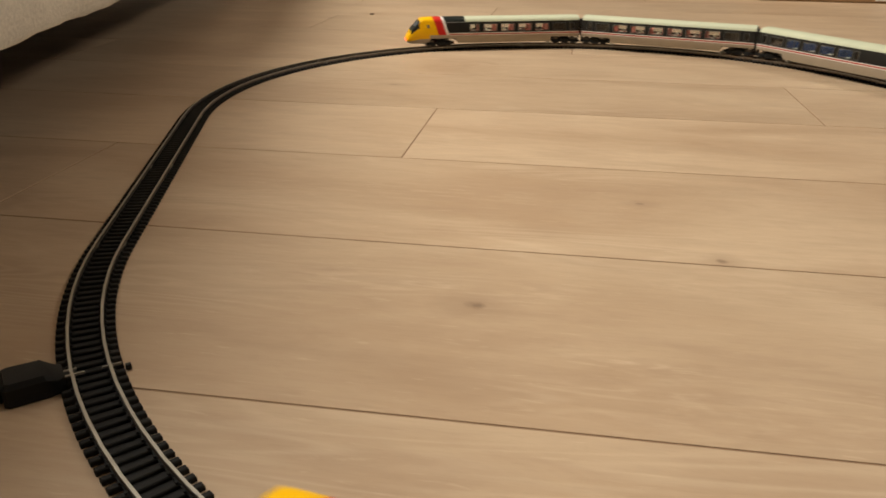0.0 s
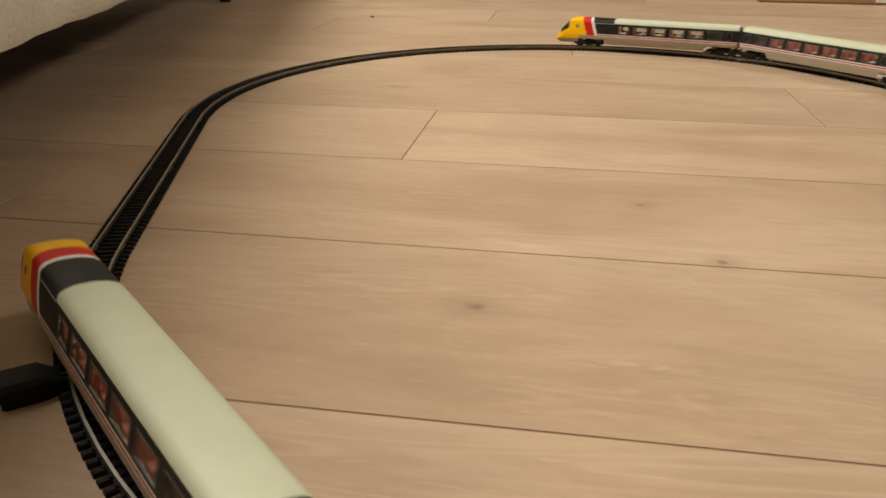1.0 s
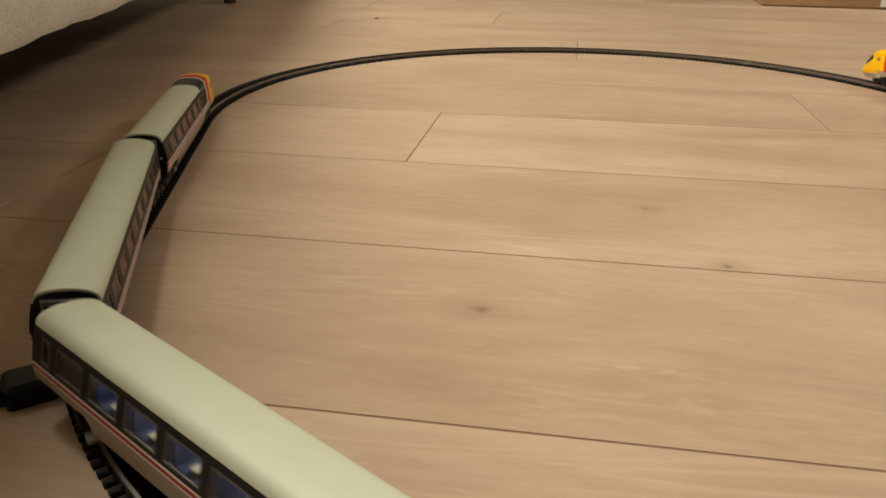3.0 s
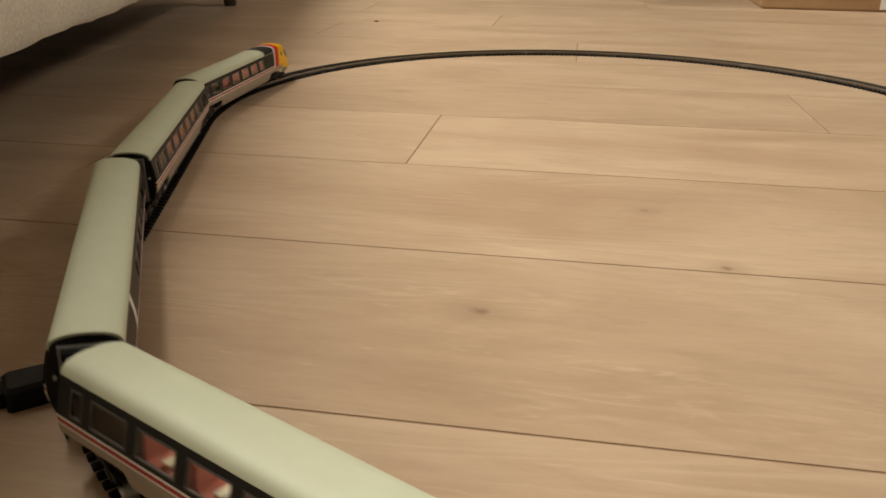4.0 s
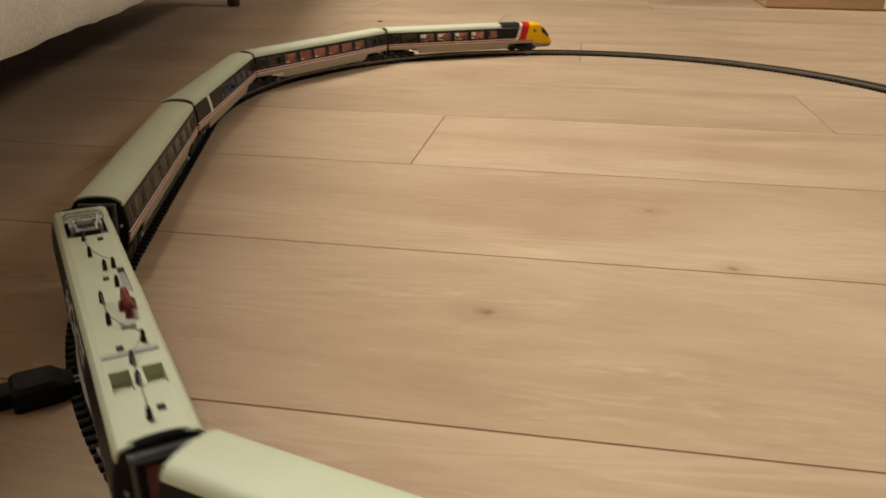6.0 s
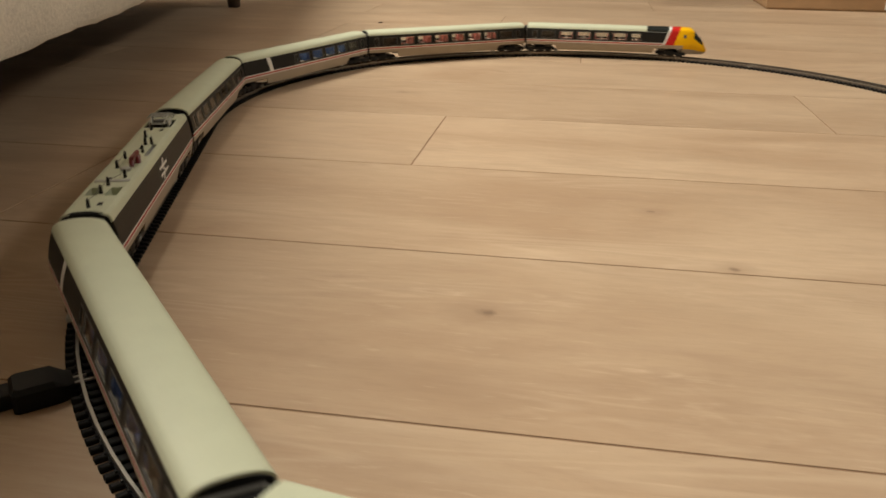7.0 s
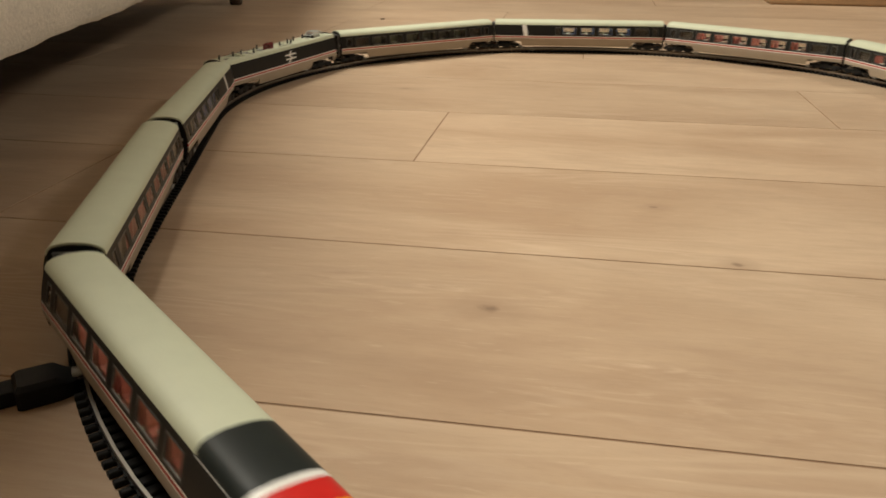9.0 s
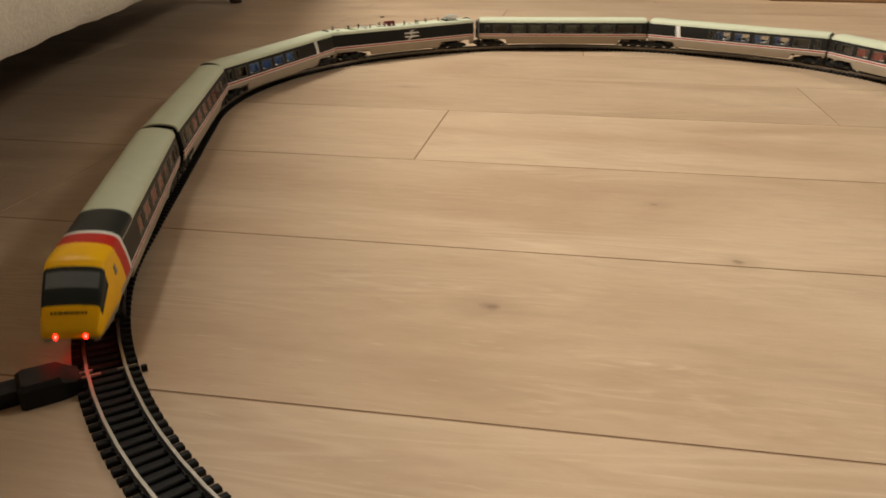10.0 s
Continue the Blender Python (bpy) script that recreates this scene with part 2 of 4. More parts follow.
def again(ob, m, parent=None):
    """Another object on the same mesh."""
    o = new(ob.name.split(".")[0], ob.data)
    o.parent = parent or ob.parent
    o.matrix_basis = m
    if "label" in ob:
        o["label"] = ob["label"]
    return o


def box(bm, x0, x1, y0, y1, z0, z1, bevel=0.0):
    got = bmesh.ops.create_cube(bm, size=1)["verts"]
    for v in got:
        v.co = Vector((x0 + (v.co.x + 0.5) * (x1 - x0), y0 + (v.co.y + 0.5) * (y1 - y0), z0 + (v.co.z + 0.5) * (z1 - z0)))
    if bevel:
        edges = list({e for v in got for e in v.link_edges})
        bmesh.ops.bevel(bm, geom=edges, offset=bevel, segments=2, affect="EDGES", profile=0.6)
    return bm


def block(x0, x1, y0, y1, z0, z1, bevel=0.0):
    return box(bmesh.new(), x0, x1, y0, y1, z0, z1, bevel)


def tube(bm, points, radius, sides=6):
    """A round rod through points."""
    rings = []
    for i, p in enumerate(points):
        a, b = Vector(points[max(i - 1, 0)]), Vector(points[min(i + 1, len(points) - 1)])
        q = (b - a).to_track_quat("Z", "Y")
        rings.append([bm.verts.new(Vector(p) + q @ Vector((radius * math.cos(k * math.tau / sides), radius * math.sin(k * math.tau / sides), 0)))
                      for k in range(sides)])
    for r0, r1 in zip(rings, rings[1:]):
        for k in range(sides):
            bm.faces.new((r0[k], r0[(k + 1) % sides], r1[(k + 1) % sides], r1[k]))
    bm.faces.new(rings[0][::-1])
    bm.faces.new(rings[-1])
    return bm


def turned(bm, profile, axis="z", at=(0, 0, 0), sides=10):
    """A turned solid from (radius, height) pairs about an axis."""
    rings = []
    for r, h in profile:
        ring = []
        for k in range(sides):
            c, s = r * math.cos(k * math.tau / sides), r * math.sin(k * math.tau / sides)
            co = {"z": (c, s, h), "y": (c, h, s), "x": (h, c, s)}[axis]
            ring.append(bm.verts.new(Vector(co) + Vector(at)))
        rings.append(ring)
    for r0, r1 in zip(rings, rings[1:]):
        for k in range(sides):
            bm.faces.new((r0[k], r0[(k + 1) % sides], r1[(k + 1) % sides], r1[k]))
    bm.faces.new(rings[0][::-1])
    bm.faces.new(rings[-1])
    return bm


# ---------------------------------------------------------------- the oval of track
RADIUS, STRAIGHT, RAIL_TOP = 0.438, 0.348, 0.0058
TURN = 1.86267                                # heading of the straight beside the sofa
CORNER = Vector((-0.2962, 0.4423))            # where that straight begins
# lengths and bends of the loop, clockwise from that corner: straight, far bend, straight, two radii of near bend
FAR_BEND, TIGHT, NEAR_BEND = radians(184.502255), 0.4218198, radians(42)
COURSE = [(STRAIGHT, 0.0), (FAR_BEND * RADIUS, 1 / RADIUS), (0.358663, 0.0),
          ((math.tau - FAR_BEND - NEAR_BEND) * TIGHT, 1 / TIGHT), (NEAR_BEND * RADIUS, 1 / RADIUS)]
LOOP = sum(length for length, _ in COURSE)


def on_track(s):
    """Place on the centre line and heading, s metres past the start of the straight beside the sofa, clockwise."""
    s %= LOOP
    x, y, h = CORNER.x, CORNER.y, TURN
    for length, bend in COURSE:
        d = min(s, length)
        if bend:
            after = h - d * bend
            x, y, h = x + (math.sin(h) - math.sin(after)) / bend, y + (math.cos(after) - math.cos(h)) / bend, after
        else:
            x, y = x + d * math.cos(h), y + d * math.sin(h)
        s -= d
        if s <= 0:
            break
    return Vector((x, y)), h


def rail_bars(bm, side, length, radius, z0, z1, wide):
    """One rail of a piece that starts at the origin along x and bends to -y."""
    steps = 14 if radius else 1
    off = side * 8.65 * MM
    prev = None
    for i in range(steps + 1):
        s = length * i / steps
        if radius:
            th = s / radius
            c, h = Vector((radius * math.sin(th), -radius * (1 - math.cos(th)))), -th
        else:
            c, h = Vector((s, 0)), 0
        n = Vector((-math.sin(h), math.cos(h)))
        ring = [bm.verts.new((*(c + n * (off + dy)), z)) for dy, z in
                ((-wide / 2, z0), (wide / 2, z0), (wide / 2, z1), (-wide / 2, z1))]
        if prev:
            for k in range(4):
                bm.faces.new((prev[k], prev[(k + 1) % 4], ring[(k + 1) % 4], ring[k]))
        else:
            bm.faces.new(ring[::-1])
        prev = ring
    bm.faces.new(prev)
    return bm


def track_piece(length, radius, count):
    piece = new("track_section")
    for side in (1, -1):
        web = part("rail_web", rail_bars(bmesh.new(), side, length, radius, 2.4 * MM, 4.9 * MM, 0.9 * MM), RAIL_SIDE, piece)
        part("rail_head", rail_bars(bmesh.new(), side, length, radius, 4.8 * MM, 5.8 * MM, 1.5 * MM), STEEL, piece, "bright worn steel rail head")
        part("rail_chair_strip", rail_bars(bmesh.new(), side, length, radius, 0.3 * MM, 2.2 * MM, 2.4 * MM), SLEEPER, piece)
        jb = block(-5 * MM, 5 * MM, side * 8.65 * MM - 1.3 * MM, side * 8.65 * MM + 1.3 * MM, 2.3 * MM, 4.2 * MM, 0.3 * MM)
        part("rail_joiner", jb, STEEL, piece, "small folded metal rail joiner")
    # added black strip darkens the gaps between the sleepers
    part("sleeper_web", rail_bars(bmesh.new(), 0, length, radius, 0.2 * MM, 0.9 * MM, 17 * MM), SLEEPER, piece, "thin black strip added between the sleepers")
    first = None
    for i in range(count):
        s = length * (i + 0.5) / count
        if radius:
            th = s / radius
            m = Matrix.Translation((radius * math.sin(th), -radius * (1 - math.cos(th)), 0)) @ Matrix.Rotation(-th, 4, "Z")
        else:
            m = Matrix.Translation((s, 0, 0))
        if first is None:
            bm = bmesh.new()
            box(bm, -1.75 * MM, 1.75 * MM, -15 * MM, 15 * MM, 0.0, 2.6 * MM)
            bmesh.ops.bevel(bm, geom=[e for e in bm.edges if all(v.co.z > 1 * MM for v in e.verts)], offset=0.5 * MM, segments=1, affect="EDGES")
            for side in (1, -1):
                for d in (-1.6, 1.6):
                    y = side * 8.65 + d
                    box(bm, -0.9 * MM, 0.9 * MM, (y - 0.5) * MM, (y + 0.5) * MM, 2.4 * MM, 3.4 * MM)
            first = part("sleeper", bm, SLEEPER, piece, m=m)
        else:
            again(first, m)
    return piece


def build_track():
    def at(s):
        p, h = on_track(s)
        return Matrix.Translation((p.x, p.y, 0)) @ Matrix.Rotation(h, 4, "Z")

    start = 0.0
    for length, curve in COURSE:
        count = max(1, round(length / (0.344 if curve else 0.168)))
        piece = length / count
        thing = track_piece(piece, 1 / curve if curve else 0, round(piece / 0.0071))
        tagged(thing, ("curved" if curve else "straight") + " model railway track with steel rails and dark sleepers", "model track", "oval of track on the floor")
        for i in range(1, count):
            copy_thing(thing, at(start + i * piece))
        thing.matrix_basis = at(start)
        start += length


# ---------------------------------------------------------------- the room
SEAM, BOARD, LENGTH = 0.2929, 0.1955, 1.38


def build_room():
    x0, x1, y0, y1, top = ROOM
    floor = tagged(part("floor", block(x0, x1, y0, y1, -0.06, -0.0005), SUBFLOOR), "light oak laminate floor of wide planks", "floor", kind="structure")
    known = {-1: 0.8, 0: 0.47, 1: -0.4295, 2: -0.1489, 3: 0.2707, 4: -0.76, 5: -0.0018, 6: -0.49, 7: -0.176}
    rng = random.Random(5)
    k0, k1 = math.floor((y0 - SEAM) / BOARD), math.ceil((y1 - SEAM) / BOARD)
    shared = {}
    for k in range(k0, k1):
        ya, yb = max(SEAM + k * BOARD, y0), min(SEAM + (k + 1) * BOARD, y1)
        if yb - ya < 0.02:
            continue
        start = known.get(k, rng.uniform(-0.7, 0.7))
        while start > x0:
            start -= LENGTH
        while start < x1:
            xa, xb = max(start, x0), min(start + LENGTH, x1)
            start += LENGTH
            if xb - xa < 0.03:
                continue
            key = (round(xb - xa, 4), round(yb - ya, 4))
            m = Matrix.Translation(((xa + xb) / 2, (ya + yb) / 2, 0))
            if key in shared:
                again(shared[key], m)
            else:
                hx, hy, g, c = key[0] / 2, key[1] / 2, 0.0007, 0.0002
                bm = bmesh.new()
                low = [bm.verts.new((sx * (hx - g), sy * (hy - g), z)) for z in (-0.009, -c) for sx, sy in ((-1, -1), (1, -1), (1, 1), (-1, 1))]
                up = [bm.verts.new((sx * (hx - g - c), sy * (hy - g - c), 0)) for sx, sy in ((-1, -1), (1, -1), (1, 1), (-1, 1))]
                for r0, r1 in ((low[:4], low[4:]), (low[4:], up)):
                    for i in range(4):
                        bm.faces.new((r0[i], r0[(i + 1) % 4], r1[(i + 1) % 4], r1[i]))
                bm.faces.new(up)
                shared[key] = part("plank", bm, OAK, floor, sharp=20, m=m)
    t = 0.12
    for name, spec in (("wall_south", (x0 - t, x1 + t, y0 - t, y0)), ("wall_north", (x0 - t, x1 + t, y1, y1 + t)),
                       ("wall_west", (x0 - t, x0, y0, y1)), ("wall_east", (x1, x1 + t, y0, y1))):
        tagged(part(name, block(*spec, -0.06, top), WALL), "plain dull beige painted wall", "wall", kind="structure")
    tagged(part("ceiling", block(x0 - t, x1 + t, y0 - t, y1 + t, top, top + t), CEILING), "plain white painted ceiling", "ceiling", kind="structure")


def cushion(x0, x1, y0, y1, z0, z1, soft, waves=0.0, seed=0):
    """An upholstered block with rounded edges and a slightly slack surface."""
    bm = block(x0, x1, y0, y1, z0, z1)
    bmesh.ops.subdivide_edges(bm, edges=bm.edges[:], cuts=14, use_grid_fill=True)
    mid, half = Vector(((x0 + x1) / 2, (y0 + y1) / 2, (z0 + z1) / 2)), Vector(((x1 - x0) / 2, (y1 - y0) / 2, (z1 - z0) / 2))
    for v in bm.verts:
        d = v.co - mid
        core = Vector([max(-h + soft, min(h - soft, c)) for c, h in zip(d, half)])
        out = d - core
        if out.length > 1e-9:
            out = out.normalized() * min(out.length, soft)
        v.co = mid + core + out
        v.co += Vector((noise.noise(v.co * 5 + Vector((seed, 0, 0))), noise.noise(v.co * 5 + Vector((0, seed, 7))),
                        noise.noise(v.co * 7 + Vector((3, 0, seed))))) * waves
    return bm


def build_sofa():
    sofa = new("sofa")
    # x runs along the front, y goes in under the seat
    hem, deep, long = 0.1, 0.88, 1.83
    rail = bmesh.new()
    n = 90
    rows = []
    for i in range(n + 1):
        x = long * i / n
        sag = 0.0012 * math.sin(x * 21) + 0.0006 * math.sin(x * 67 + 1) + 0.0004 * math.sin(x * 143)
        bulge = 0.004 * math.sin(x * 9 + 2) + 0.002 * math.sin(x * 41)
        rows.append([rail.verts.new(c) for c in ((x, 0.02, hem + 0.004), (x, 0.006, hem + sag - 0.001), (x, -0.001 + bulge * 0.3, hem + 0.008 + sag), (x, -0.007 + bulge, hem + 0.04),
                                                 (x, -0.009 + bulge, hem + 0.10), (x, -0.004, hem + 0.19), (x, 0.02, hem + 0.2))])
    for a, b in zip(rows, rows[1:]):
        for k in range(len(a) - 1):
            rail.faces.new((a[k], b[k], b[k + 1], a[k + 1]))
    rail.faces.new(rows[0])
    rail.faces.new(rows[-1][::-1])
    for a, b in zip(rows, rows[1:]):
        rail.faces.new((a[0], a[-1], b[-1], b[0]))
    part("front_rail", rail, BOUCLE, sofa, sharp=60)
    part("base", block(0.0, long, 0.015, deep, hem + 0.005, 0.29, 0.005), DARK_CLOTH, sofa, "black dust cloth underside")
    for i in range(2):
        a = i * long / 2
        part("seat_cushion", cushion(a + 0.004, a + long / 2 - 0.004, -0.01, 0.64, 0.292, 0.49, 0.05, 0.004, i), BOUCLE, sofa, sharp=60)
        part("back_cushion", cushion(a + 0.006, a + long / 2 - 0.006, 0.56, 0.76, 0.43, 0.80, 0.07, 0.006, i + 4), BOUCLE, sofa, sharp=60)
    # unseen panel, added to stop light reaching under the sofa from behind
    part("back_panel", block(0.0, long, deep - 0.02, deep - 0.001, 0.004, 0.289, 0.003), DARK_CLOTH, sofa, "unseen black panel blocking light under the sofa")
    part("backrest", cushion(0.0, long, 0.72, deep, 0.292, 0.74, 0.05, 0.003, 9), BOUCLE, sofa, sharp=60)
    for x in (0.075, long - 0.06):
        for y in (0.03, deep - 0.06):
            part("leg", turned(bmesh.new(), [(0.013, 0.0), (0.015, 0.004), (0.021, hem + 0.006)], "z", (x, y, 0), 16), LEG_WOOD, sofa, "dark tapered wooden leg")
    m = Matrix.Translation((-0.831, 1.969, 0)) @ Matrix.Rotation(math.atan2(-0.9665, 0.2565), 4, "Z")
    # mirror in depth, so the seat lies on the far side from the track
    for o in sofa.children:
        o.data.transform(Matrix.Diagonal((1, -1, 1, 1)))
        o.data.flip_normals()
    sofa.matrix_basis = m
    tagged(sofa, "low pale boucle sofa on short dark legs", "sofa")


def build_carton():
    w, d, h, t = 0.42, 0.30, 0.26, 0.004
    box_ = new("cardboard_box")
    part("front_panel", block(0, w, 0, t, 0.004, h, 0.001), CARD, box_)
    part("back_panel", block(0, w, d - t, d, 0.004, h, 0.001), CARD, box_)
    part("side_panel", block(0, t, t + 0.0005, d - t - 0.0005, 0.004, h, 0.001), CARD, box_)
    part("side_panel", block(w - t, w, t + 0.0005, d - t - 0.0005, 0.004, h, 0.001), CARD, box_)
    part("bottom_panel", block(0.003, w - 0.003, 0.003, d - 0.003, 0.0, 0.0038, 0.0005), CARD, box_)
    for y0, y1 in ((0.001, d / 2 - 0.001), (d / 2 + 0.001, d - 0.001)):
        part("flap", block(0.001, w - 0.001, y0, y1, h + 0.0005, h + 0.004, 0.001), CARD, box_)
    label = part("label", block(0.27, 0.40, -0.0012, -0.0004, 0.006, 0.10, 0.0), PAPER, box_, "white printed paper label")
    part("label_print", block(0.285, 0.33, -0.0018, -0.0013, 0.02, 0.026), PRINT_RED, label)
    part("label_print", block(0.285, 0.36, -0.0018, -0.0013, 0.035, 0.041), PRINT_RED, label)
    box_.matrix_basis = pose(0.4425, 2.147, 0, 0, 0, -2.0)
    tagged(box_, "closed brown cardboard box with a white label on the floor", "box")


SCRAP = (-0.423, 1.676)


def build_scrap():
    """A small torn scrap on the floor beyond the track."""
    rng = random.Random(11)
    bm = bmesh.new()
    rim = [(rng.uniform(0.6, 1.1) * 0.0055 * math.cos(k * math.tau / 9), rng.uniform(0.6, 1.1) * 0.0035 * math.sin(k * math.tau / 9)) for k in range(9)]
    low = [bm.verts.new((x, y, 0.0)) for x, y in rim]
    high = [bm.verts.new((x * 0.8, y * 0.8, 0.0016 + 0.0012 * rng.random())) for x, y in rim]
    for k in range(9):
        bm.faces.new((low[k], low[(k + 1) % 9], high[(k + 1) % 9], high[k]))
    bm.faces.new(low[::-1])
    bm.faces.new(high)
    scrap = part("scrap", bm, LEG_WOOD)
    scrap.matrix_basis = pose(SCRAP[0], SCRAP[1], 0, 0, 0, 20)
    tagged(scrap, "small dark scrap lying on the oak floor", "scrap")


def build_feed():
    """The push-in power connector, with its cable, at the near bend of the track."""
    feed = new("power_connector")
    # x points away from the oval, y along the track
    bm = bmesh.new()
    pts = [(12, 6.5), (15, 8.5), (20, 10), (37, 10.5), (39, 9), (39, -9), (37, -10.5), (20, -10), (15, -8.5), (12, -6.5)]
    low = [bm.verts.new((x * MM, y * MM, 0.4 * MM)) for x, y in pts]
    mid = [bm.verts.new((x * MM, y * MM, (7.5 if x < 19 else 9.5) * MM)) for x, y in pts]
    cap = [bm.verts.new(((x * 0.86 + 3.6) * MM, y * 0.8 * MM, (8.3 if x < 19 else 11.8) * MM)) for x, y in pts]
    for a, b in ((low, mid), (mid, cap)):
        for i in range(len(pts)):
            j = (i + 1) % len(pts)
            bm.faces.new((a[i], a[j], b[j], b[i]))
    bm.faces.new(low[::-1])
    bm.faces.new(cap)
    part("housing", bm, BLACK, feed, sharp=25)
    part("cable_sleeve", block(38 * MM, 62 * MM, -8.5 * MM, 4.5 * MM, 0.4 * MM, 8.5 * MM, 1.5 * MM), BLACK, feed)
    cable = tube(bmesh.new(), [(0.066, 0, 0.005), (0.10, 0.003, 0.003), (0.16, -0.004, 0.0026), (0.24, -0.03, 0.0026), (0.36, -0.10, 0.0026), (0.5, -0.22, 0.0026)], 0.0022, 8)
    part("cable", cable, BLACK, feed, "thin black cable lying on the floor")
    part("neck", block(9.5 * MM, 20 * MM, -4.5 * MM, 4.5 * MM, 0.6 * MM, 5.2 * MM, 0.5 * MM), BLACK, feed)
    for y in (-2.6, 2.6):
        part("contact", block((3 if y > 0 else 6) * MM, 14 * MM, (y - 0.5) * MM, (y + 0.5) * MM, 4.4 * MM, 5.6 * MM), STEEL, feed, "thin metal contact strip")
    part("contact", block(-14 * MM, -5 * MM, 2.1 * MM, 2.8 * MM, 4.2 * MM, 5.4 * MM), STEEL, feed, "thin metal contact strip")
    part("end_tab", block(-18.2 * MM, -15.4 * MM, 1.2 * MM, 3.4 * MM, 0.2 * MM, 3.4 * MM, 0.4 * MM), BLACK, feed)
    p, h = on_track(-0.1625)
    feed.matrix_basis = Matrix.Translation((p.x, p.y, 0)) @ Matrix.Rotation(h + math.pi / 2 + 0.05, 4, "Z")
    tagged(feed, "black plastic power connector clipped to the track", "connector")


# ---------------------------------------------------------------- the train
JOINT = 0.2766          # coupling to coupling
BODY = 0.2640           # length of a coach's shell
SIDE = [(6, 14.6), (9, 15.6), (13, 16.8), (17, 17.6), (19, 17.75), (21, 17.7), (26, 17.2), (31, 16.4), (36, 15.2)]
ROOF = [(15.2, 36), (14.75, 38.0), (13.5, 39.6), (11.3, 40.8), (8.2, 41.7), (4.3, 42.25), (0, 42.4)]
SQUARE = [(15.2, 36), (15.1, 38.5), (14.6, 40.0), (13.2, 41.1), (10.0, 41.8), (5.2, 42.25), (0, 42.4)]     # the cab's squarer shoulders
TALL = 36.4


def half_width(z):
    for (z0, y0), (z1, y1) in zip(SIDE, SIDE[1:]):
        if z0 <= z <= z1:
            return y0 + (y1 - y0) * (z - z0) / (z1 - z0)
    return SIDE[0][1] if z < SIDE[0][0] else SIDE[-1][1]


def side_line(z0, z1, sign=1):
    zs = [z0] + [z for z, _ in SIDE if z0 + 0.3 < z < z1 - 0.3] + [z1]
    return [(sign * half_width(z), z) for z in zs]


def over_line(z0):
    """Up one side from z0, over the roof and down the other."""
    a = side_line(z0, 36) + ROOF[1:]
    return a + [(-y, z) for y, z in a[-2::-1]]


def shell(bm, line, x0, x1, thick=1.0):
    """A wall of that thickness along a section line, from x0 to x1 (numbers or functions of height), in millimetres."""
    f0 = x0 if callable(x0) else lambda z: x0
    f1 = x1 if callable(x1) else lambda z: x1
    rings = []
    for i, (y, z) in enumerate(line):
        a, b = line[max(i - 1, 0)], line[min(i + 1, len(line) - 1)]
        t = Vector((b[0] - a[0], b[1] - a[1])).normalized()
        n = Vector((t.y, -t.x))
        if n.dot(Vector((y, z - 20))) < 0:
            n = -n
        yi, zi = y - n.x * thick, z - n.y * thick
        rings.append([bm.verts.new((f0(z) * MM, y * MM, z * MM)), bm.verts.new((f1(z) * MM, y * MM, z * MM)),
                      bm.verts.new((f1(z) * MM, yi * MM, zi * MM)), bm.verts.new((f0(z) * MM, yi * MM, zi * MM))])
    for a, b in zip(rings, rings[1:]):
        for k in range(4):
            bm.faces.new((a[k], a[(k + 1) % 4], b[(k + 1) % 4], b[k]))
    bm.faces.new(rings[0][::-1])
    bm.faces.new(rings[-1])
    return bm


def bogie(parent, x, steps):
    """A black four-wheel bogie: frames, bolster and two wheelsets."""
    bg = part("bogie", bogie_frame(), BLACK, parent, "black moulded bogie with side frames", m=Matrix.Translation((x * MM, 0, 0)))
    first = None
    for dx in (-14, 14):
        if first is None:
            bm = bmesh.new()
            for side in (1, -1):
                turned(bm, [(5.2 * MM, side * 6.6 * MM), (5.6 * MM, side * 7.2 * MM), (5.4 * MM, side * 9.2 * MM), (1.5 * MM, side * 9.3 * MM)], "y", sides=18)
            turned(bm, [(1.1 * MM, -11 * MM), (1.1 * MM, 11 * MM)], "y", sides=8)
            first = part("wheelset", bm, RAIL_SIDE, bg, "dull steel wheels on an axle", m=Matrix.Translation((dx * MM, 0, 5.4 * MM)))
        else:
            again(first, Matrix.Translation((dx * MM, 0, 5.4 * MM)))
    for dx in steps:
        part("bogie_step", block((dx - 2.5) * MM, (dx + 2.5) * MM, -13 * MM, 13 * MM, 1.6 * MM, 4.4 * MM, 0.7 * MM), PALE_GREY, bg, "pale grey step at the bogie's end")
    return bg


def bogie_frame():
    bm = bmesh.new()
    for side in (1, -1):
        y0, y1 = sorted((side * 11.2 * MM, side * 13.4 * MM))
        box(bm, -23 * MM, 23 * MM, y0, y1, 4.6 * MM, 8.6 * MM, 0.6 * MM)
        for dx in (-14, 14):
            box(bm, (dx - 4) * MM, (dx + 4) * MM, y0 - 0.5 * MM, y1 + 0.5 * MM, 2.2 * MM, 8.0 * MM, 0.8 * MM)
        box(bm, -6 * MM, 6 * MM, y0 - 0.4 * MM, y1 + 0.4 * MM, 3.4 * MM, 11 * MM, 0.8 * MM)
    box(bm, -7 * MM, 7 * MM, -12 * MM, 12 * MM, 7 * MM, 11.5 * MM, 0.6 * MM)
    for dx in (-22, 22):
        box(bm, (dx - 1.5) * MM, (dx + 1.5) * MM, -12 * MM, 12 * MM, 5 * MM, 8 * MM, 0.5 * MM)
    return bm


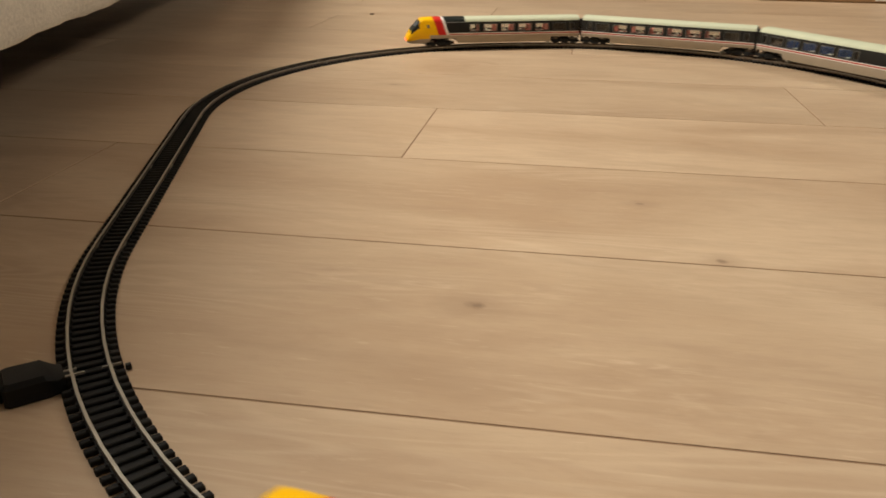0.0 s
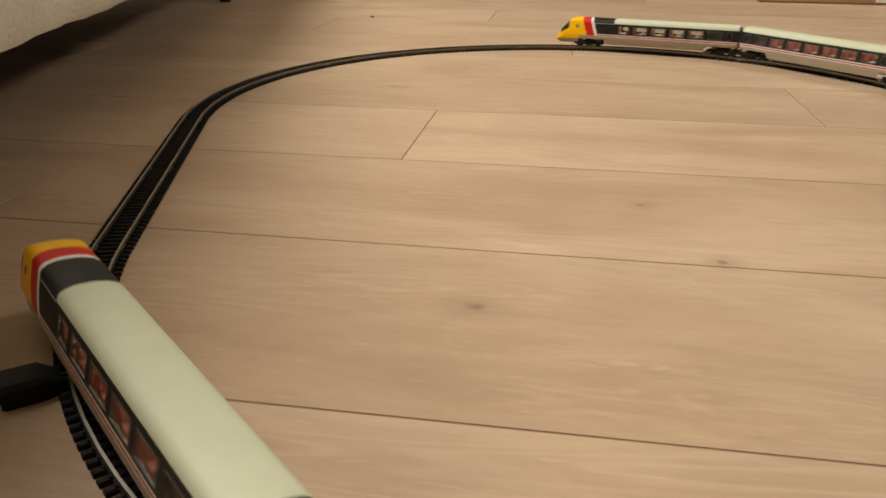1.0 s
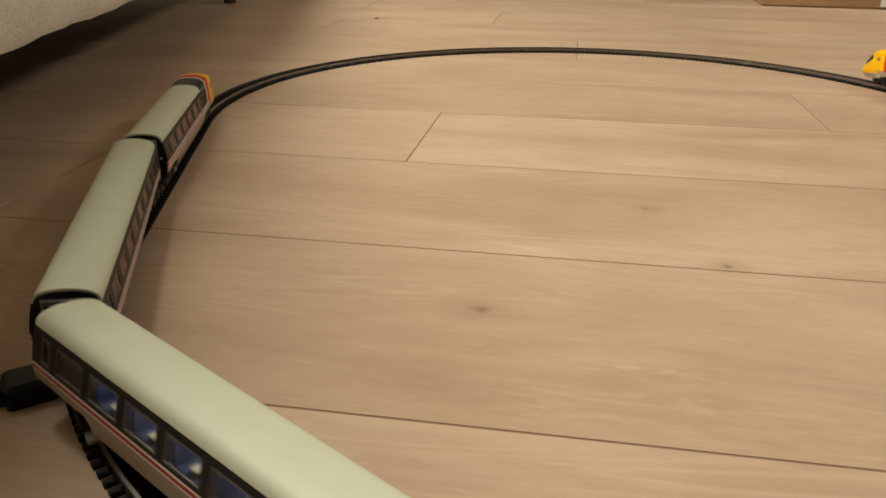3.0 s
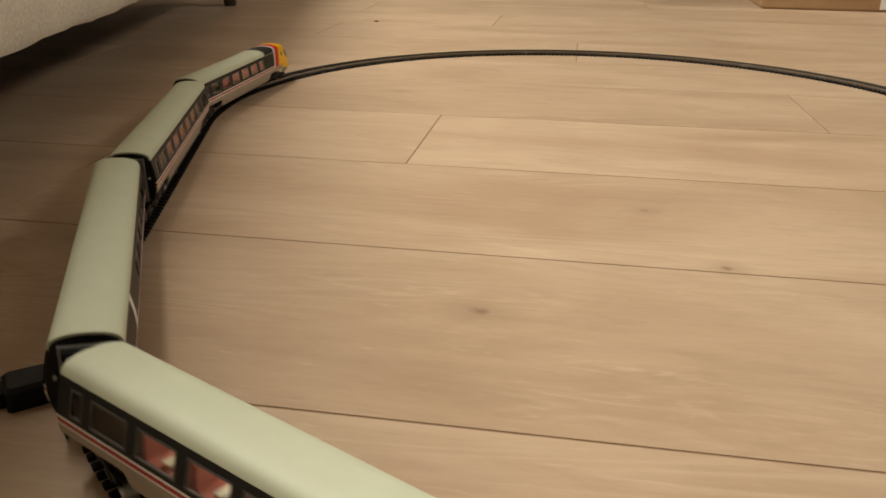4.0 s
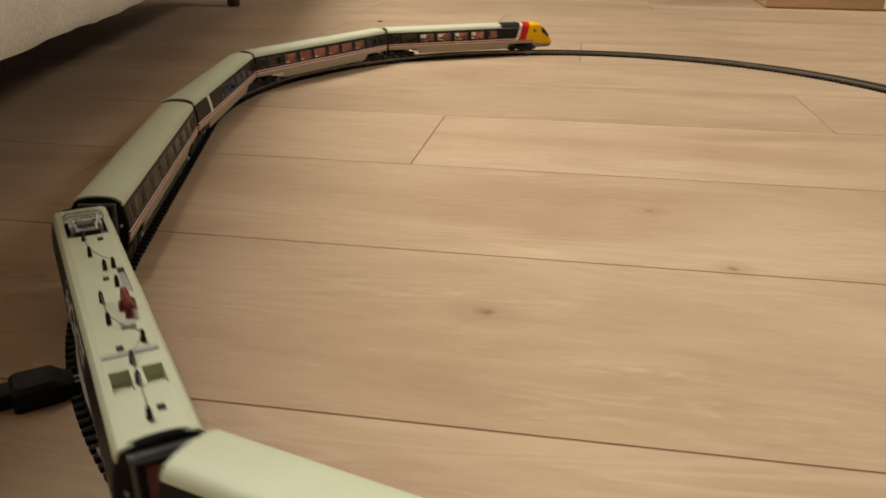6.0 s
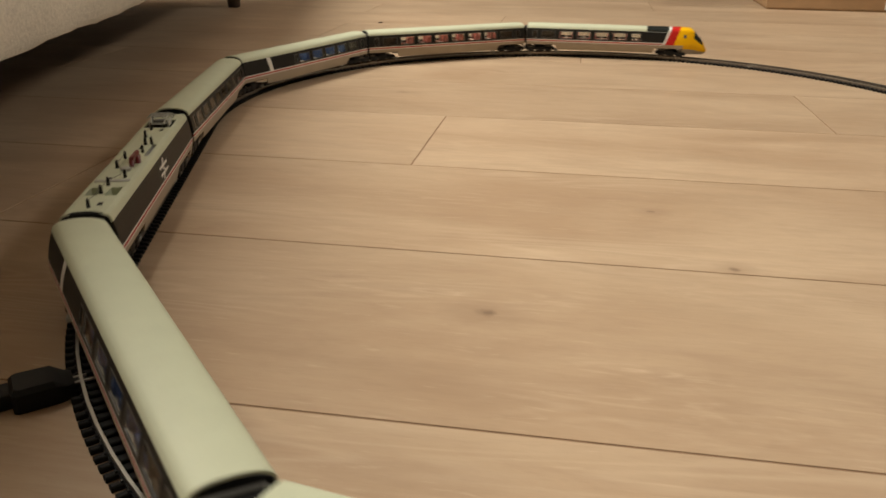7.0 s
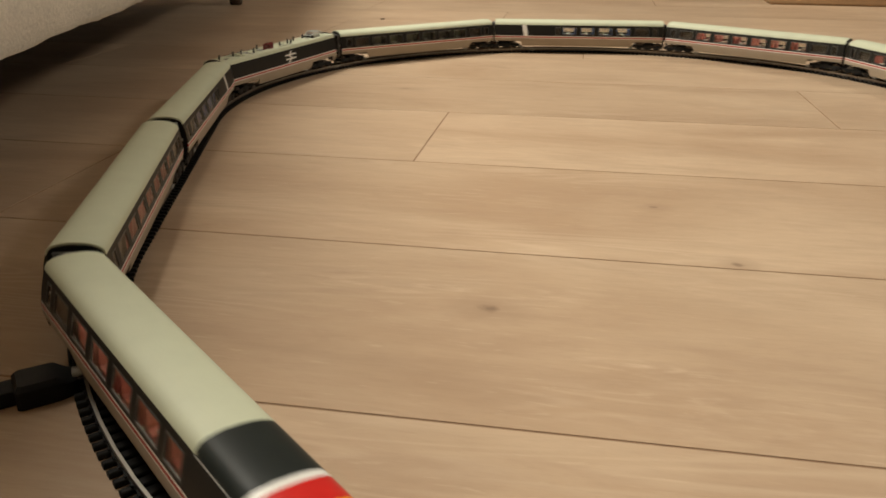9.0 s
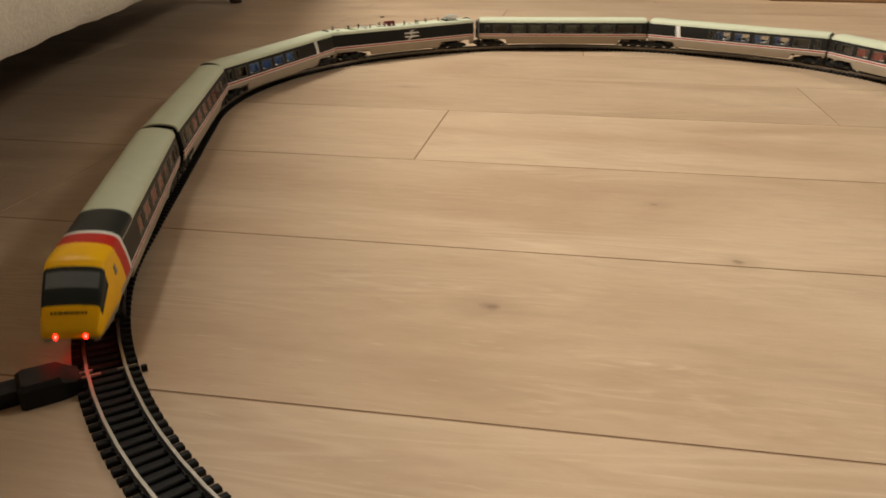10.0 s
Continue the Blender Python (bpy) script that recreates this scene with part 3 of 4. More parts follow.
def car_end(parent, x, way, seat_mat):
    """Black end wall with a pale gangway frame; way is +1 at the front."""
    bm = bmesh.new()
    line = over_line(7.0)
    inset = [(y * 0.985, (z - 20) * 0.985 + 20) for y, z in line]
    outer = [bm.verts.new(((x - way * 1.2) * MM, y * MM, z * MM)) for y, z in inset]
    front = [bm.verts.new(((x + way * 0.4) * MM, y * 0.95 * MM, ((z - 20) * 0.95 + 20) * MM)) for y, z in inset]
    inner = [bm.verts.new(((x + way * 0.4) * MM, y * 0.45 * MM, (12 + (z - 7) * 0.62) * MM)) for y, z in inset]
    back = [bm.verts.new(((x - way * 2.2) * MM, y * 0.45 * MM, (12 + (z - 7) * 0.62) * MM)) for y, z in inset]
    for a, b in ((outer, front), (front, inner), (inner, back)):
        for i in range(len(a) - 1):
            bm.faces.new((a[i], a[i + 1], b[i + 1], b[i]))
    bm.faces.new(back)
    end = part("end_wall", bm, BLACK, parent, "black end wall with a recessed gangway")
    fr = bmesh.new()
    for y0, y1, z0, z1 in ((-10.8, -9.2, 10, 36), (9.2, 10.8, 10, 36), (-10.8, 10.8, 36, 37.6)):
        box(fr, (x + way * 0.3) * MM, (x + way * 2.4) * MM, y0 * MM, y1 * MM, z0 * MM, z1 * MM, 0.3 * MM)
    part("gangway_frame", fr, GREY, end, "mid grey gangway frame")
    hood = bmesh.new()
    for y0, y1, z0, z1 in ((-9.0, -7.4, 14, 35), (7.4, 9.0, 14, 35), (-9.0, 9.0, 35, 36.8)):
        box(hood, (x + way * 0.4) * MM, (x + way * 5.4) * MM, y0 * MM, y1 * MM, z0 * MM, z1 * MM, 0.4 * MM)
    part("gangway_bellows", hood, BLACK, end, "black gangway bellows")
    part("gangway_door", block((x - way * 1.9 if way > 0 else x + 0.6) * MM, (x - 0.6 if way > 0 else x + 1.9) * MM, -6 * MM, 6 * MM, 13 * MM, 32 * MM, 0.3 * MM), seat_mat, end)
    for y in (-13, 13):
        b = turned(bmesh.new(), [(0.7 * MM, 0), (1.0 * MM, 1 * MM), (0.4 * MM, 1.8 * MM)], "x", sides=8)
        for v in b.verts:
            v.co.x *= way
            v.co += Vector(((x + way * 0.3) * MM, y * MM, 24 * MM))
        part("end_lamp", b, PALE_GREY, end)


WINDOW_Z = (22.4, 33.2)


def window_mesh(width):
    """Frame ring and pane as they stand on the +y side, centred at x = 0."""
    z0, z1 = WINDOW_Z
    fr = bmesh.new()
    w = width / 2
    for a0, a1, b0, b1 in ((-w, -w + 0.7, z0, z1), (w - 0.7, w, z0, z1), (-w + 0.7, w - 0.7, z0, z0 + 0.7), (-w + 0.7, w - 0.7, z1 - 0.7, z1)):
        shell(fr, [(half_width(b0) + 0.12, b0), (half_width(b1) + 0.12, b1)], a0, a1, 0.9)
    pane = shell(bmesh.new(), [(half_width(z0) - 0.35, z0 + 0.5), (half_width(z1) - 0.35, z1 - 0.5)], -w + 0.5, w - 0.5, 0.25)
    return fr, pane


WINDOW_CACHE = {}


def window(parent, x, width, sign):
    key = round(width, 2)
    m = Matrix.Translation((x * MM, 0, 0)) @ (Matrix.Identity(4) if sign > 0 else Matrix.Rotation(math.pi, 4, "Z"))
    if key not in WINDOW_CACHE:
        fr, pane = window_mesh(width)
        p = part("window", pane, GLAZE, parent, "clear glazed window", m=m)
        p.visible_shadow = False
        f = part("window_frame", fr, FRAME, p, "thin dull grey window frame")
        WINDOW_CACHE[key] = (p, f)
    else:
        p0, f0 = WINDOW_CACHE[key]
        p = again(p0, m, parent)
        p.visible_shadow = False
        again(f0, Matrix.Identity(4), p)


SEAT_CACHE = {}


def seat(parent, x, y, mat, flip):
    if mat.name not in SEAT_CACHE:
        bm = bmesh.new()
        box(bm, -4 * MM, 4 * MM, -6 * MM, 6 * MM, 16 * MM, 20.5 * MM, 1 * MM)
        box(bm, 2.6 * MM, 5.2 * MM, -6 * MM, 6 * MM, 18 * MM, 29.5 * MM, 1.1 * MM)
        box(bm, 2.2 * MM, 4.2 * MM, -5 * MM, -1 * MM, 27 * MM, 31 * MM, 0.8 * MM)
        box(bm, 2.2 * MM, 4.2 * MM, 1 * MM, 5 * MM, 27 * MM, 31 * MM, 0.8 * MM)
        SEAT_CACHE[mat.name] = part("seat", bm, mat, parent, "moulded passenger seat pair")
        ob = SEAT_CACHE[mat.name]
    else:
        ob = again(SEAT_CACHE[mat.name], Matrix.Identity(4), parent)
    ob.matrix_basis = Matrix.Translation((x * MM, y * MM, 0)) @ Matrix.Rotation(math.pi if flip else 0, 4, "Z")


TABLE = []


def table(parent, x, y):
    """A small white table between two facing seats."""
    m = Matrix.Translation((x * MM, y * MM, 0))
    if TABLE:
        again(TABLE[0], m, parent)
    else:
        bm = block(-2.0 * MM, 2.0 * MM, -4.6 * MM, 4.6 * MM, 22.0 * MM, 22.7 * MM, 0.25 * MM)
        box(bm, -0.6 * MM, 0.6 * MM, -1 * MM, 1 * MM, 15.6 * MM, 22.3 * MM)
        TABLE.append(part("table", bm, WHITE, parent, "white moulded table", m=m))


def bars(bm, spans, z0, z1, sign, xs0, xs1, thick=1.0):
    """Window band along one side: a lower and an upper strip, with posts and blank panels between the openings."""
    shell(bm, side_line(z0, WINDOW_Z[0], sign), xs0, xs1, thick)
    shell(bm, side_line(WINDOW_Z[1], z1, sign), xs0, xs1, thick)
    edge = xs0
    for c, w in sorted(spans):
        if c - w / 2 - (edge if not callable(edge) else edge(28)) > 0.05:
            shell(bm, side_line(*WINDOW_Z, sign), edge, c - w / 2, thick)
        edge = c + w / 2
    shell(bm, side_line(*WINDOW_Z, sign), edge, xs1, thick)


def carriage(name, label, windows, seats_mat, bogies, nose=None, slash=None, flat=False, tail_lit=False, long=BODY, aisle=False):
    """One vehicle, facing +x. windows: (centre, width) in mm; bogies: centres of its bogies,
    under clear spans of the skirt; nose: how far ahead of the centre the tip lies."""
    car = tagged(new(name), label, "model train", "coupled model train")
    half = long / MM / 2
    gaps = [(max(x - 27, -half), min(x + 27, half)) for x in bogies]
    front = half if nose is None else nose - 36
    slope = lambda c: (lambda z: nose - (c + 10 * (44 - max(z, 17)) / 26))
    paint_end = slope(57) if nose else front         # where the dark band meets the white stripe

    # skirt with clear spans over the bogies, and a full-length sole above them
    for sign in (1, -1):
        bm = bmesh.new()
        shell(bm, side_line(13.2, 17.2, sign), -half, front)
        if nose:
            shell(bm, side_line(17.2, 18.2, sign), paint_end, front)
        edge = -half
        for a, b in sorted(gaps):
            if a - edge > 1:
                shell(bm, side_line(6, 13.2, sign), lambda z, e=edge: e + (13.2 - z) * (0.35 if e > -half else 0), lambda z, e=a: e - (13.2 - z) * 0.35)
            edge = b
        if front - edge > 1:
            shell(bm, side_line(6, 13.2, sign), lambda z, e=edge: e + (13.2 - z) * 0.35, front)
        part("skirt", bm, BEIGE, car, "beige grey lower body side")
        part("stripe", shell(bmesh.new(), side_line(17.2, 18.1, sign), -half, paint_end, 1.1), WHITE, car, "thin white line")
        part("stripe", shell(bmesh.new(), side_line(18.1, 19.8, sign), -half, paint_end, 1.1), STRIPE_RED, car, "red waistline stripe")
        part("stripe", shell(bmesh.new(), side_line(19.8, 20.8, sign), -half, paint_end, 1.1), WHITE, car, "thin white line")
        bm = bmesh.new()
        spans = windows
        bars(bm, spans, 20.8, 36, sign, -half, paint_end)
        part("window_band", bm, CHARCOAL, car, "dark charcoal window band")
        for c, w in windows:
            window(car, c, w, sign)
        if slash is not None:
            sl = shell(bmesh.new(), [(y * 1.012, z) for y, z in side_line(20.8, 36, sign)], lambda z: slash - 3.4 - (z - 28) * 0.22, lambda z: slash + 3.4 - (z - 28) * 0.22, 0.6)
            part("slanted_flash", sl, WHITE, car, "slanted pale flash across the dark band")
    # floor pan and interior
    part("floor_pan", block(-half * MM + 0.001, (front - 1) * MM, -15.4 * MM, 15.4 * MM, 12.5 * MM, 14.5 * MM), BLACK, car)
    if windows:
        inside = [c for c, w in windows if w > 12]
        closed = [c for c in inside if abs(c) > 95 and nose is None or c < -95]
        lit0 = min(c for c in inside if c not in closed) - 13
        lit1 = max(c for c in inside if c not in closed) + 13
        for x in {lit0, lit1}:
            part("bulkhead", block((x - 0.6) * MM, (x + 0.6) * MM, -14.4 * MM, 14.4 * MM, 15.7 * MM, 36.5 * MM), GREY, car, "grey bulkhead between compartments")
        # solid dark blocks stand in for the unlit space behind the end windows
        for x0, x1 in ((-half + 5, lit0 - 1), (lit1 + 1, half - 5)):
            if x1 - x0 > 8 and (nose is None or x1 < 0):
                part("closed_compartment", block(x0 * MM, x1 * MM, -12.2 * MM, 12.2 * MM, 15.7 * MM, 36.0 * MM, 0.5 * MM), DARK_SEAT_FILL, car, "solid dark block in place of an unlit compartment")
        # added partition keeps the strip's light off the inner windows
        if aisle:
            part("aisle_wall", block((lit0 + 0.7) * MM, (lit1 - 0.7) * MM, -1.4 * MM, -0.6 * MM, 15.7 * MM, 39.0 * MM), PALE_GREY, car, "grey partition added to keep light to one side")
        part("interior_floor", block((-half + 4) * MM, (front - 60 if nose else front - 4) * MM, -14.6 * MM, 14.6 * MM, 14.6 * MM, 15.6 * MM), PALE_IN, car)
        strip = (0.5, 4.0) if aisle else (-2, 2)
        part("interior_light", block((lit0 + 2) * MM, (lit1 - 2) * MM, strip[0] * MM, strip[1] * MM, 39.9 * MM, 40.7 * MM), STRIP, car, "warm interior light strip under the roof")
        for c, w in windows:
            if w < 12 or c in closed:
                continue
            for y in (-8.2, 8.2):
                mat = DARK_SEAT_FILL if aisle and y < 0 else seats_mat
                seat(car, c - 6.5, y, mat, True)
                seat(car, c + 6.5, y, mat, False)
                table(car, c, y)
    # roof
    roof_end = front if nose is None else (lambda z: nose - 92)
    roof_line = [(15.2, 36)] + ROOF[1:]
    roof_line = roof_line + [(-y, z) for y, z in roof_line[-2::-1]]
    if not flat:
        part("roof", shell(bmesh.new(), roof_line, -half, roof_end, 1.1), CREAM, car, "smooth pale cream roof")
    car_end(car, -half, -1, seats_mat)
    if nose is None:
        car_end(car, half, 1, seats_mat)
    else:
        cab(car, nose, slope, tail_lit)
    # the shell stands a little taller than its section is drawn
    taller = Matrix.Translation((0, 0, 5 * MM)) @ Matrix.Diagonal((1, 1, 1.075, 1)) @ Matrix.Translation((0, 0, -5 * MM))
    for ob in car.children:
        ob.matrix_basis = taller @ ob.matrix_basis
    for x in bogies:
        bogie(car, x, () if nose and x > 0 else (math.copysign(27, -x),))
    return car


def cab(car, nose, slope, lit):
    roof_line = [(15.2, 36)] + ROOF[1:]
    roof_line = roof_line + [(-y, z) for y, z in roof_line[-2::-1]]
    part("cab_roof", shell(bmesh.new(), roof_line, nose - 92, slope(57), 1.1), SLATE, car, "dark slate cab roof")
    part("cab_stripe", shell(bmesh.new(), over_line(18.2), slope(57), slope(53), 1.1), WHITE, car, "white band round the cab")
    part("cab_stripe", shell(bmesh.new(), over_line(18.2), slope(53), slope(40), 1.1), RED, car, "red band round the cab")
    part("cab_shell", shell(bmesh.new(), over_line(18.2), slope(40), nose - 36, 1.1), YELLOW, car, "yellow cab side and roof")
    # tapered nose: rings of the full section, pulled in towards the tip
    rings = [(36, 42.4, 6, 1.0), (32, 42.2, 6, 0.998), (28, 41.8, 6, 0.994), (25, 41.2, 6, 0.988), (23.2, 40.6, 6, 0.982), (22, 39.8, 6, 0.978),
             (20, 38.3, 6, 0.972), (18, 36.6, 6, 0.966), (16, 34.7, 6, 0.96), (14, 32.8, 6, 0.954), (12, 30.9, 6, 0.948), (10, 29.0, 6, 0.94), (8.2, 26.8, 6.1, 0.933),
             (6.4, 24.3, 6.3, 0.922), (4.8, 21.9, 6.6, 0.91), (3.3, 19.4, 7.0, 0.895), (2.0, 17.0, 7.5, 0.875), (1.0, 15.2, 8.2, 0.85), (0.3, 13.9, 9.2, 0.82), (0.0, 12.9, 10.2, 0.78)]
    # gutter line along the cab roof
    for sign in (1, -1):
        part("gutter_line", shell(bmesh.new(), [(y + 0.08 * sign, z) for y, z in side_line(35.5, 36, sign)], nose - 92, slope(57), 0.5), PALE_GREY, car, "thin pale gutter line")
    line = over_line(6)
    rise = side_line(6, 36) + SQUARE[1:]
    square = rise + [(-y, z) for y, z in rise[-2::-1]]
    groups = {"nose": bmesh.new(), "valance": bmesh.new(), "windscreen_surround": bmesh.new(), "windscreen": bmesh.new()}
    loops = []
    for d, zt, zb, w in rings:
        tuck = 0.16 * (1 - d / 36)
        k = min(1.0, (36 - d) / 14)
        mixed_line = [(y + (sy - y) * k, z + (sz - z) * k) for (y, z), (sy, sz) in zip(line, square)]
        loops.append([Vector(((nose - d) * MM, y * w * (1 - tuck * (1 - (z - 6) / TALL)) * MM, (zb + (z - 6) / TALL * (zt - zb)) * MM)) for y, z in mixed_line])
    for k, (a, b) in enumerate(zip(loops, loops[1:])):
        d = (rings[k][0] + rings[k + 1][0]) / 2
        for i in range(len(line) - 1):
            rel = ((line[i][1] + line[i + 1][1]) / 2 - 6) / TALL
            y = abs(line[i][0] + line[i + 1][0]) / 2
            name = "nose"
            if rel < 0.16:
                name = "valance"
            elif 6.5 < d < 19.5 and rel > 0.70:
                name = "windscreen" if (12.0 < d < 17.8 and y < 11.6 and rel > 0.82) else "windscreen_surround"
            bm = groups[name]
            vs = [bm.verts.new(p) for p in (a[i], a[i + 1], b[i + 1], b[i])]
            bm.faces.new(vs)
    tip = groups["nose"]
    tip.faces.new([tip.verts.new(p) for p in loops[-1]])
    for name, bm in groups.items():
        bmesh.ops.remove_doubles(bm, verts=bm.verts[:], dist=1e-6)
    shellm = part("nose", groups["nose"], YELLOW, car, "yellow wedge-shaped nose", sharp=50)
    part("valance", groups["valance"], BEIGE, car, "beige grey lower valance")
    sur = part("windscreen_surround", groups["windscreen_surround"], SLATE, car, "black windscreen surround", sharp=50)
    part("windscreen", groups["windscreen"], SCREEN, sur, "windscreen with its grey reflection in the colour")
    for y in (-7.0, 7.0):
        lamp = part("tail_lamp" if lit else "head_lamp", turned(bmesh.new(), [(1.5 * MM, 0), (1.5 * MM, 1.0 * MM), (1.0 * MM, 1.6 * MM)], "x", ((nose - 1.4) * MM, y * MM, 11.2 * MM), 12),
                    LAMP_RED if lit else LAMP_OFF, shellm, "glowing red tail lamp" if lit else "unlit clear headlamp")
        if lit:
            part("lamp_core", turned(bmesh.new(), [(0.45 * MM, 0), (0.3 * MM, 0.3 * MM)], "x", ((nose + 0.3) * MM, y * MM, 11.2 * MM), 8), LAMP_HOT, lamp)
    # unreadable name across the nose, as plain bars
    tilt = math.atan2(2.4, 1.6)
    for y, w in ((-8.6, 1.0), (-6.8, 1.2), (-4.6, 2.2), (-1.8, 2.4), (0.9, 2.2), (3.4, 1.9), (5.6, 1.4), (7.4, 1.0)):
        b = block(-0.5 * MM, 0.5 * MM, (y - w / 2) * MM, (y + w / 2) * MM, -0.1 * MM, 0.25 * MM)
        part("lettering_bar", b, CHARCOAL, shellm, m=Matrix.Translation(((nose - 4.4) * MM, 0, 21.2 * MM)) @ Matrix.Rotation(tilt, 4, "Y"))
    for sign in (1, -1):
        w = shell(bmesh.new(), [(y + 0.15 * sign, z) for y, z in side_line(28.5, 33.0, sign)], nose - 35.5, nose - 31.5, 0.5)
        part("cab_side_window", w, SCREEN, shellm, "small dark square cab side window")


def power_car(name, label):
    long = BODY - 0.012
    half = long / MM / 2
    car = carriage(name, label, [], SEAT_RED, [-90, 90], flat=True, long=long)
    before = set(car.children)
    top = 40.6
    edge = [(15.2, 36), (14.6, 38.4), (13.2, 40.0), (10.6, top)]
    roof = bmesh.new()
    for sign in (1, -1):
        shell(roof, [(y * sign, z) for y, z in edge], -half, half, 1.1)
    holes = [(78, 104, -10.4, 10.4), (-92, -76, -9.8, -2.4), (-92, -76, 2.4, 9.8), (-5, 26, -10.4, -7.0)]
    cuts_x = sorted({-half, half} | {h[0] for h in holes} | {h[1] for h in holes})
    for a, b in zip(cuts_x, cuts_x[1:]):
        mid = (a + b) / 2
        spans = sorted((h[2], h[3]) for h in holes if h[0] < mid < h[1])
        y = -10.6
        for s0, s1 in spans + [(10.6, 10.6)]:
            if s0 - y > 0.05:
                box(roof, a * MM, b * MM, y * MM, s0 * MM, (top - 1.1) * MM, top * MM)
            y = s1
    rf = part("roof", roof, CREAM, car, "flat pale cream roof with wells")
    for a, b, y0, y1 in holes:
        deep = 2.2 if y0 < -10 and y1 < 0 else 5.5
        bm = block((a - 0.3) * MM, (b + 0.3) * MM, (y0 - 0.3) * MM, (y1 + 0.3) * MM, (top - deep - 1) * MM, (top - deep) * MM)
        for s in ((a - 0.9, a, y0 - 0.9, y1 + 0.9), (b, b + 0.9, y0 - 0.9, y1 + 0.9), (a, b, y0 - 0.9, y0), (a, b, y1, y1 + 0.9)):
            box(bm, s[0] * MM, s[1] * MM, s[2] * MM, s[3] * MM, (top - deep - 1) * MM, (top - 0.3) * MM)
        part("roof_well", bm, CHARCOAL if b > 90 else (PALE_GREY if deep < 3 else CREAM), rf, "recessed roof well")
    part("roof_strip", block(-65 * MM, -61.5 * MM, -11 * MM, 11 * MM, top * MM, (top + 0.7) * MM, 0.2 * MM), PALE_GREY, rf, "pale grey cross strip")
    for x, y in ((119, 1), (70, -5), (15, -1), (-58, 3), (-108, -4)):
        part("roof_vent", block((x - 2) * MM, (x + 2) * MM, (y - 1.4) * MM, (y + 1.4) * MM, top * MM, (top + 0.35) * MM), CHARCOAL, rf, "small dark square vent")
    posts = [(71, 3), (47, 2.5), (26, -2), (27, -6.2), (4, -4.6), (-11, 4), (-34, 4), (-56, -6.5), (-72, 0.3), (-88, 0.6), (-114, 1)]
    first = None
    for x, y in posts:
        if first is None:
            bm = turned(bmesh.new(), [(1.1 * MM, 0), (1.25 * MM, 1.2 * MM), (0.85 * MM, 1.6 * MM), (1.2 * MM, 2.4 * MM), (0.85 * MM, 3.0 * MM), (1.1 * MM, 3.8 * MM), (0.7 * MM, 4.8 * MM), (0.35 * MM, 5.4 * MM)], "z", sides=10)
            first = part("insulator_post", bm, BLACK, rf, "small black insulator post", m=Matrix.Translation((x * MM, y * MM, top * MM)))
        else:
            again(first, Matrix.Translation((x * MM, y * MM, top * MM)))
    for a, b in ((0, 1), (1, 3), (5, 6), (6, 7), (7, 8), (8, 9), (9, 10)):
        (xa, ya), (xb, yb) = posts[a], posts[b]
        pts = [((xa + (xb - xa) * t) * MM, (ya + (yb - ya) * t) * MM, (top + 4.6 - 6 * t * (1 - t)) * MM) for t in [i / 8 for i in range(9)]]
        part("roof_wire", tube(bmesh.new(), pts, 0.2 * MM, 5), WIRE, rf, "thin sagging roof wire")
    # maroon switchgear
    gear = bmesh.new()
    for x, y, r in ((-15, -5.5, 2.3), (-22, -7.2, 2.2), (-23, -3.4, 2.1), (-31, -5.0, 2.0)):
        turned(gear, [(r * MM, 0), (r * 0.7 * MM, 0.9 * MM), (r * MM, 1.6 * MM), (r * 0.7 * MM, 2.5 * MM), (r * 0.95 * MM, 3.2 * MM), (r * 0.5 * MM, 4.6 * MM)], "z", (x * MM, y * MM, top * MM), 12)
    turned(gear, [(1.6 * MM, -9 * MM), (1.9 * MM, -3 * MM), (1.3 * MM, 0), (1.9 * MM, 3 * MM), (1.6 * MM, 9 * MM)], "x", (-23 * MM, -5.4 * MM, (top + 5.2) * MM), 10)
    part("circuit_breaker", gear, MAROON, rf, "maroon ribbed circuit breaker")
    part("breaker_base", block(-42 * MM, -36 * MM, -6 * MM, 0 * MM, top * MM, (top + 1.6) * MM, 0.4 * MM), PALE_GREY, rf)
    # lowered pantograph in its well
    z = top + 0.6
    for y in (-6, 6):
        part("lower_arm", tube(bmesh.new(), [(102 * MM, y * MM, (z - 2) * MM), (80 * MM, y * 0.8 * MM, (z + 1.8) * MM)], 0.7 * MM), SILVER, rf)
        part("upper_arm", tube(bmesh.new(), [(80 * MM, y * 0.8 * MM, (z + 1.8) * MM), (90 * MM, y * 1.1 * MM, (z + 5.6) * MM), (99 * MM, y * 0.9 * MM, (z + 5.0) * MM)], 0.6 * MM), SILVER, rf)
        part("spring_box", block(84 * MM, 97 * MM, (y * 1.25 - 0.9) * MM, (y * 1.25 + 0.9) * MM, (z - 1.5) * MM, (z + 3.0) * MM, 0.5 * MM), SILVER, rf)
    for x, zz, w in ((102, z - 2, 7), (80, z + 1.8, 6), (90, z + 5.6, 6.8), (86, z + 0.6, 5.4)):
        part("cross_bar", tube(bmesh.new(), [(x * MM, -w * MM, zz * MM), (x * MM, w * MM, zz * MM)], 0.7 * MM), SILVER, rf)
    for x in (94.0, 100.0):
        bow = [(x * MM, y * MM, (z + 5.6 - d) * MM) for y, d in ((-10.5, 2.2), (-8.6, 0.4), (-6, 0), (6, 0), (8.6, 0.4), (10.5, 2.2))]
        part("collector_strip", tube(bmesh.new(), bow, 0.75 * MM), SILVER, rf, "worn grey collector strip")
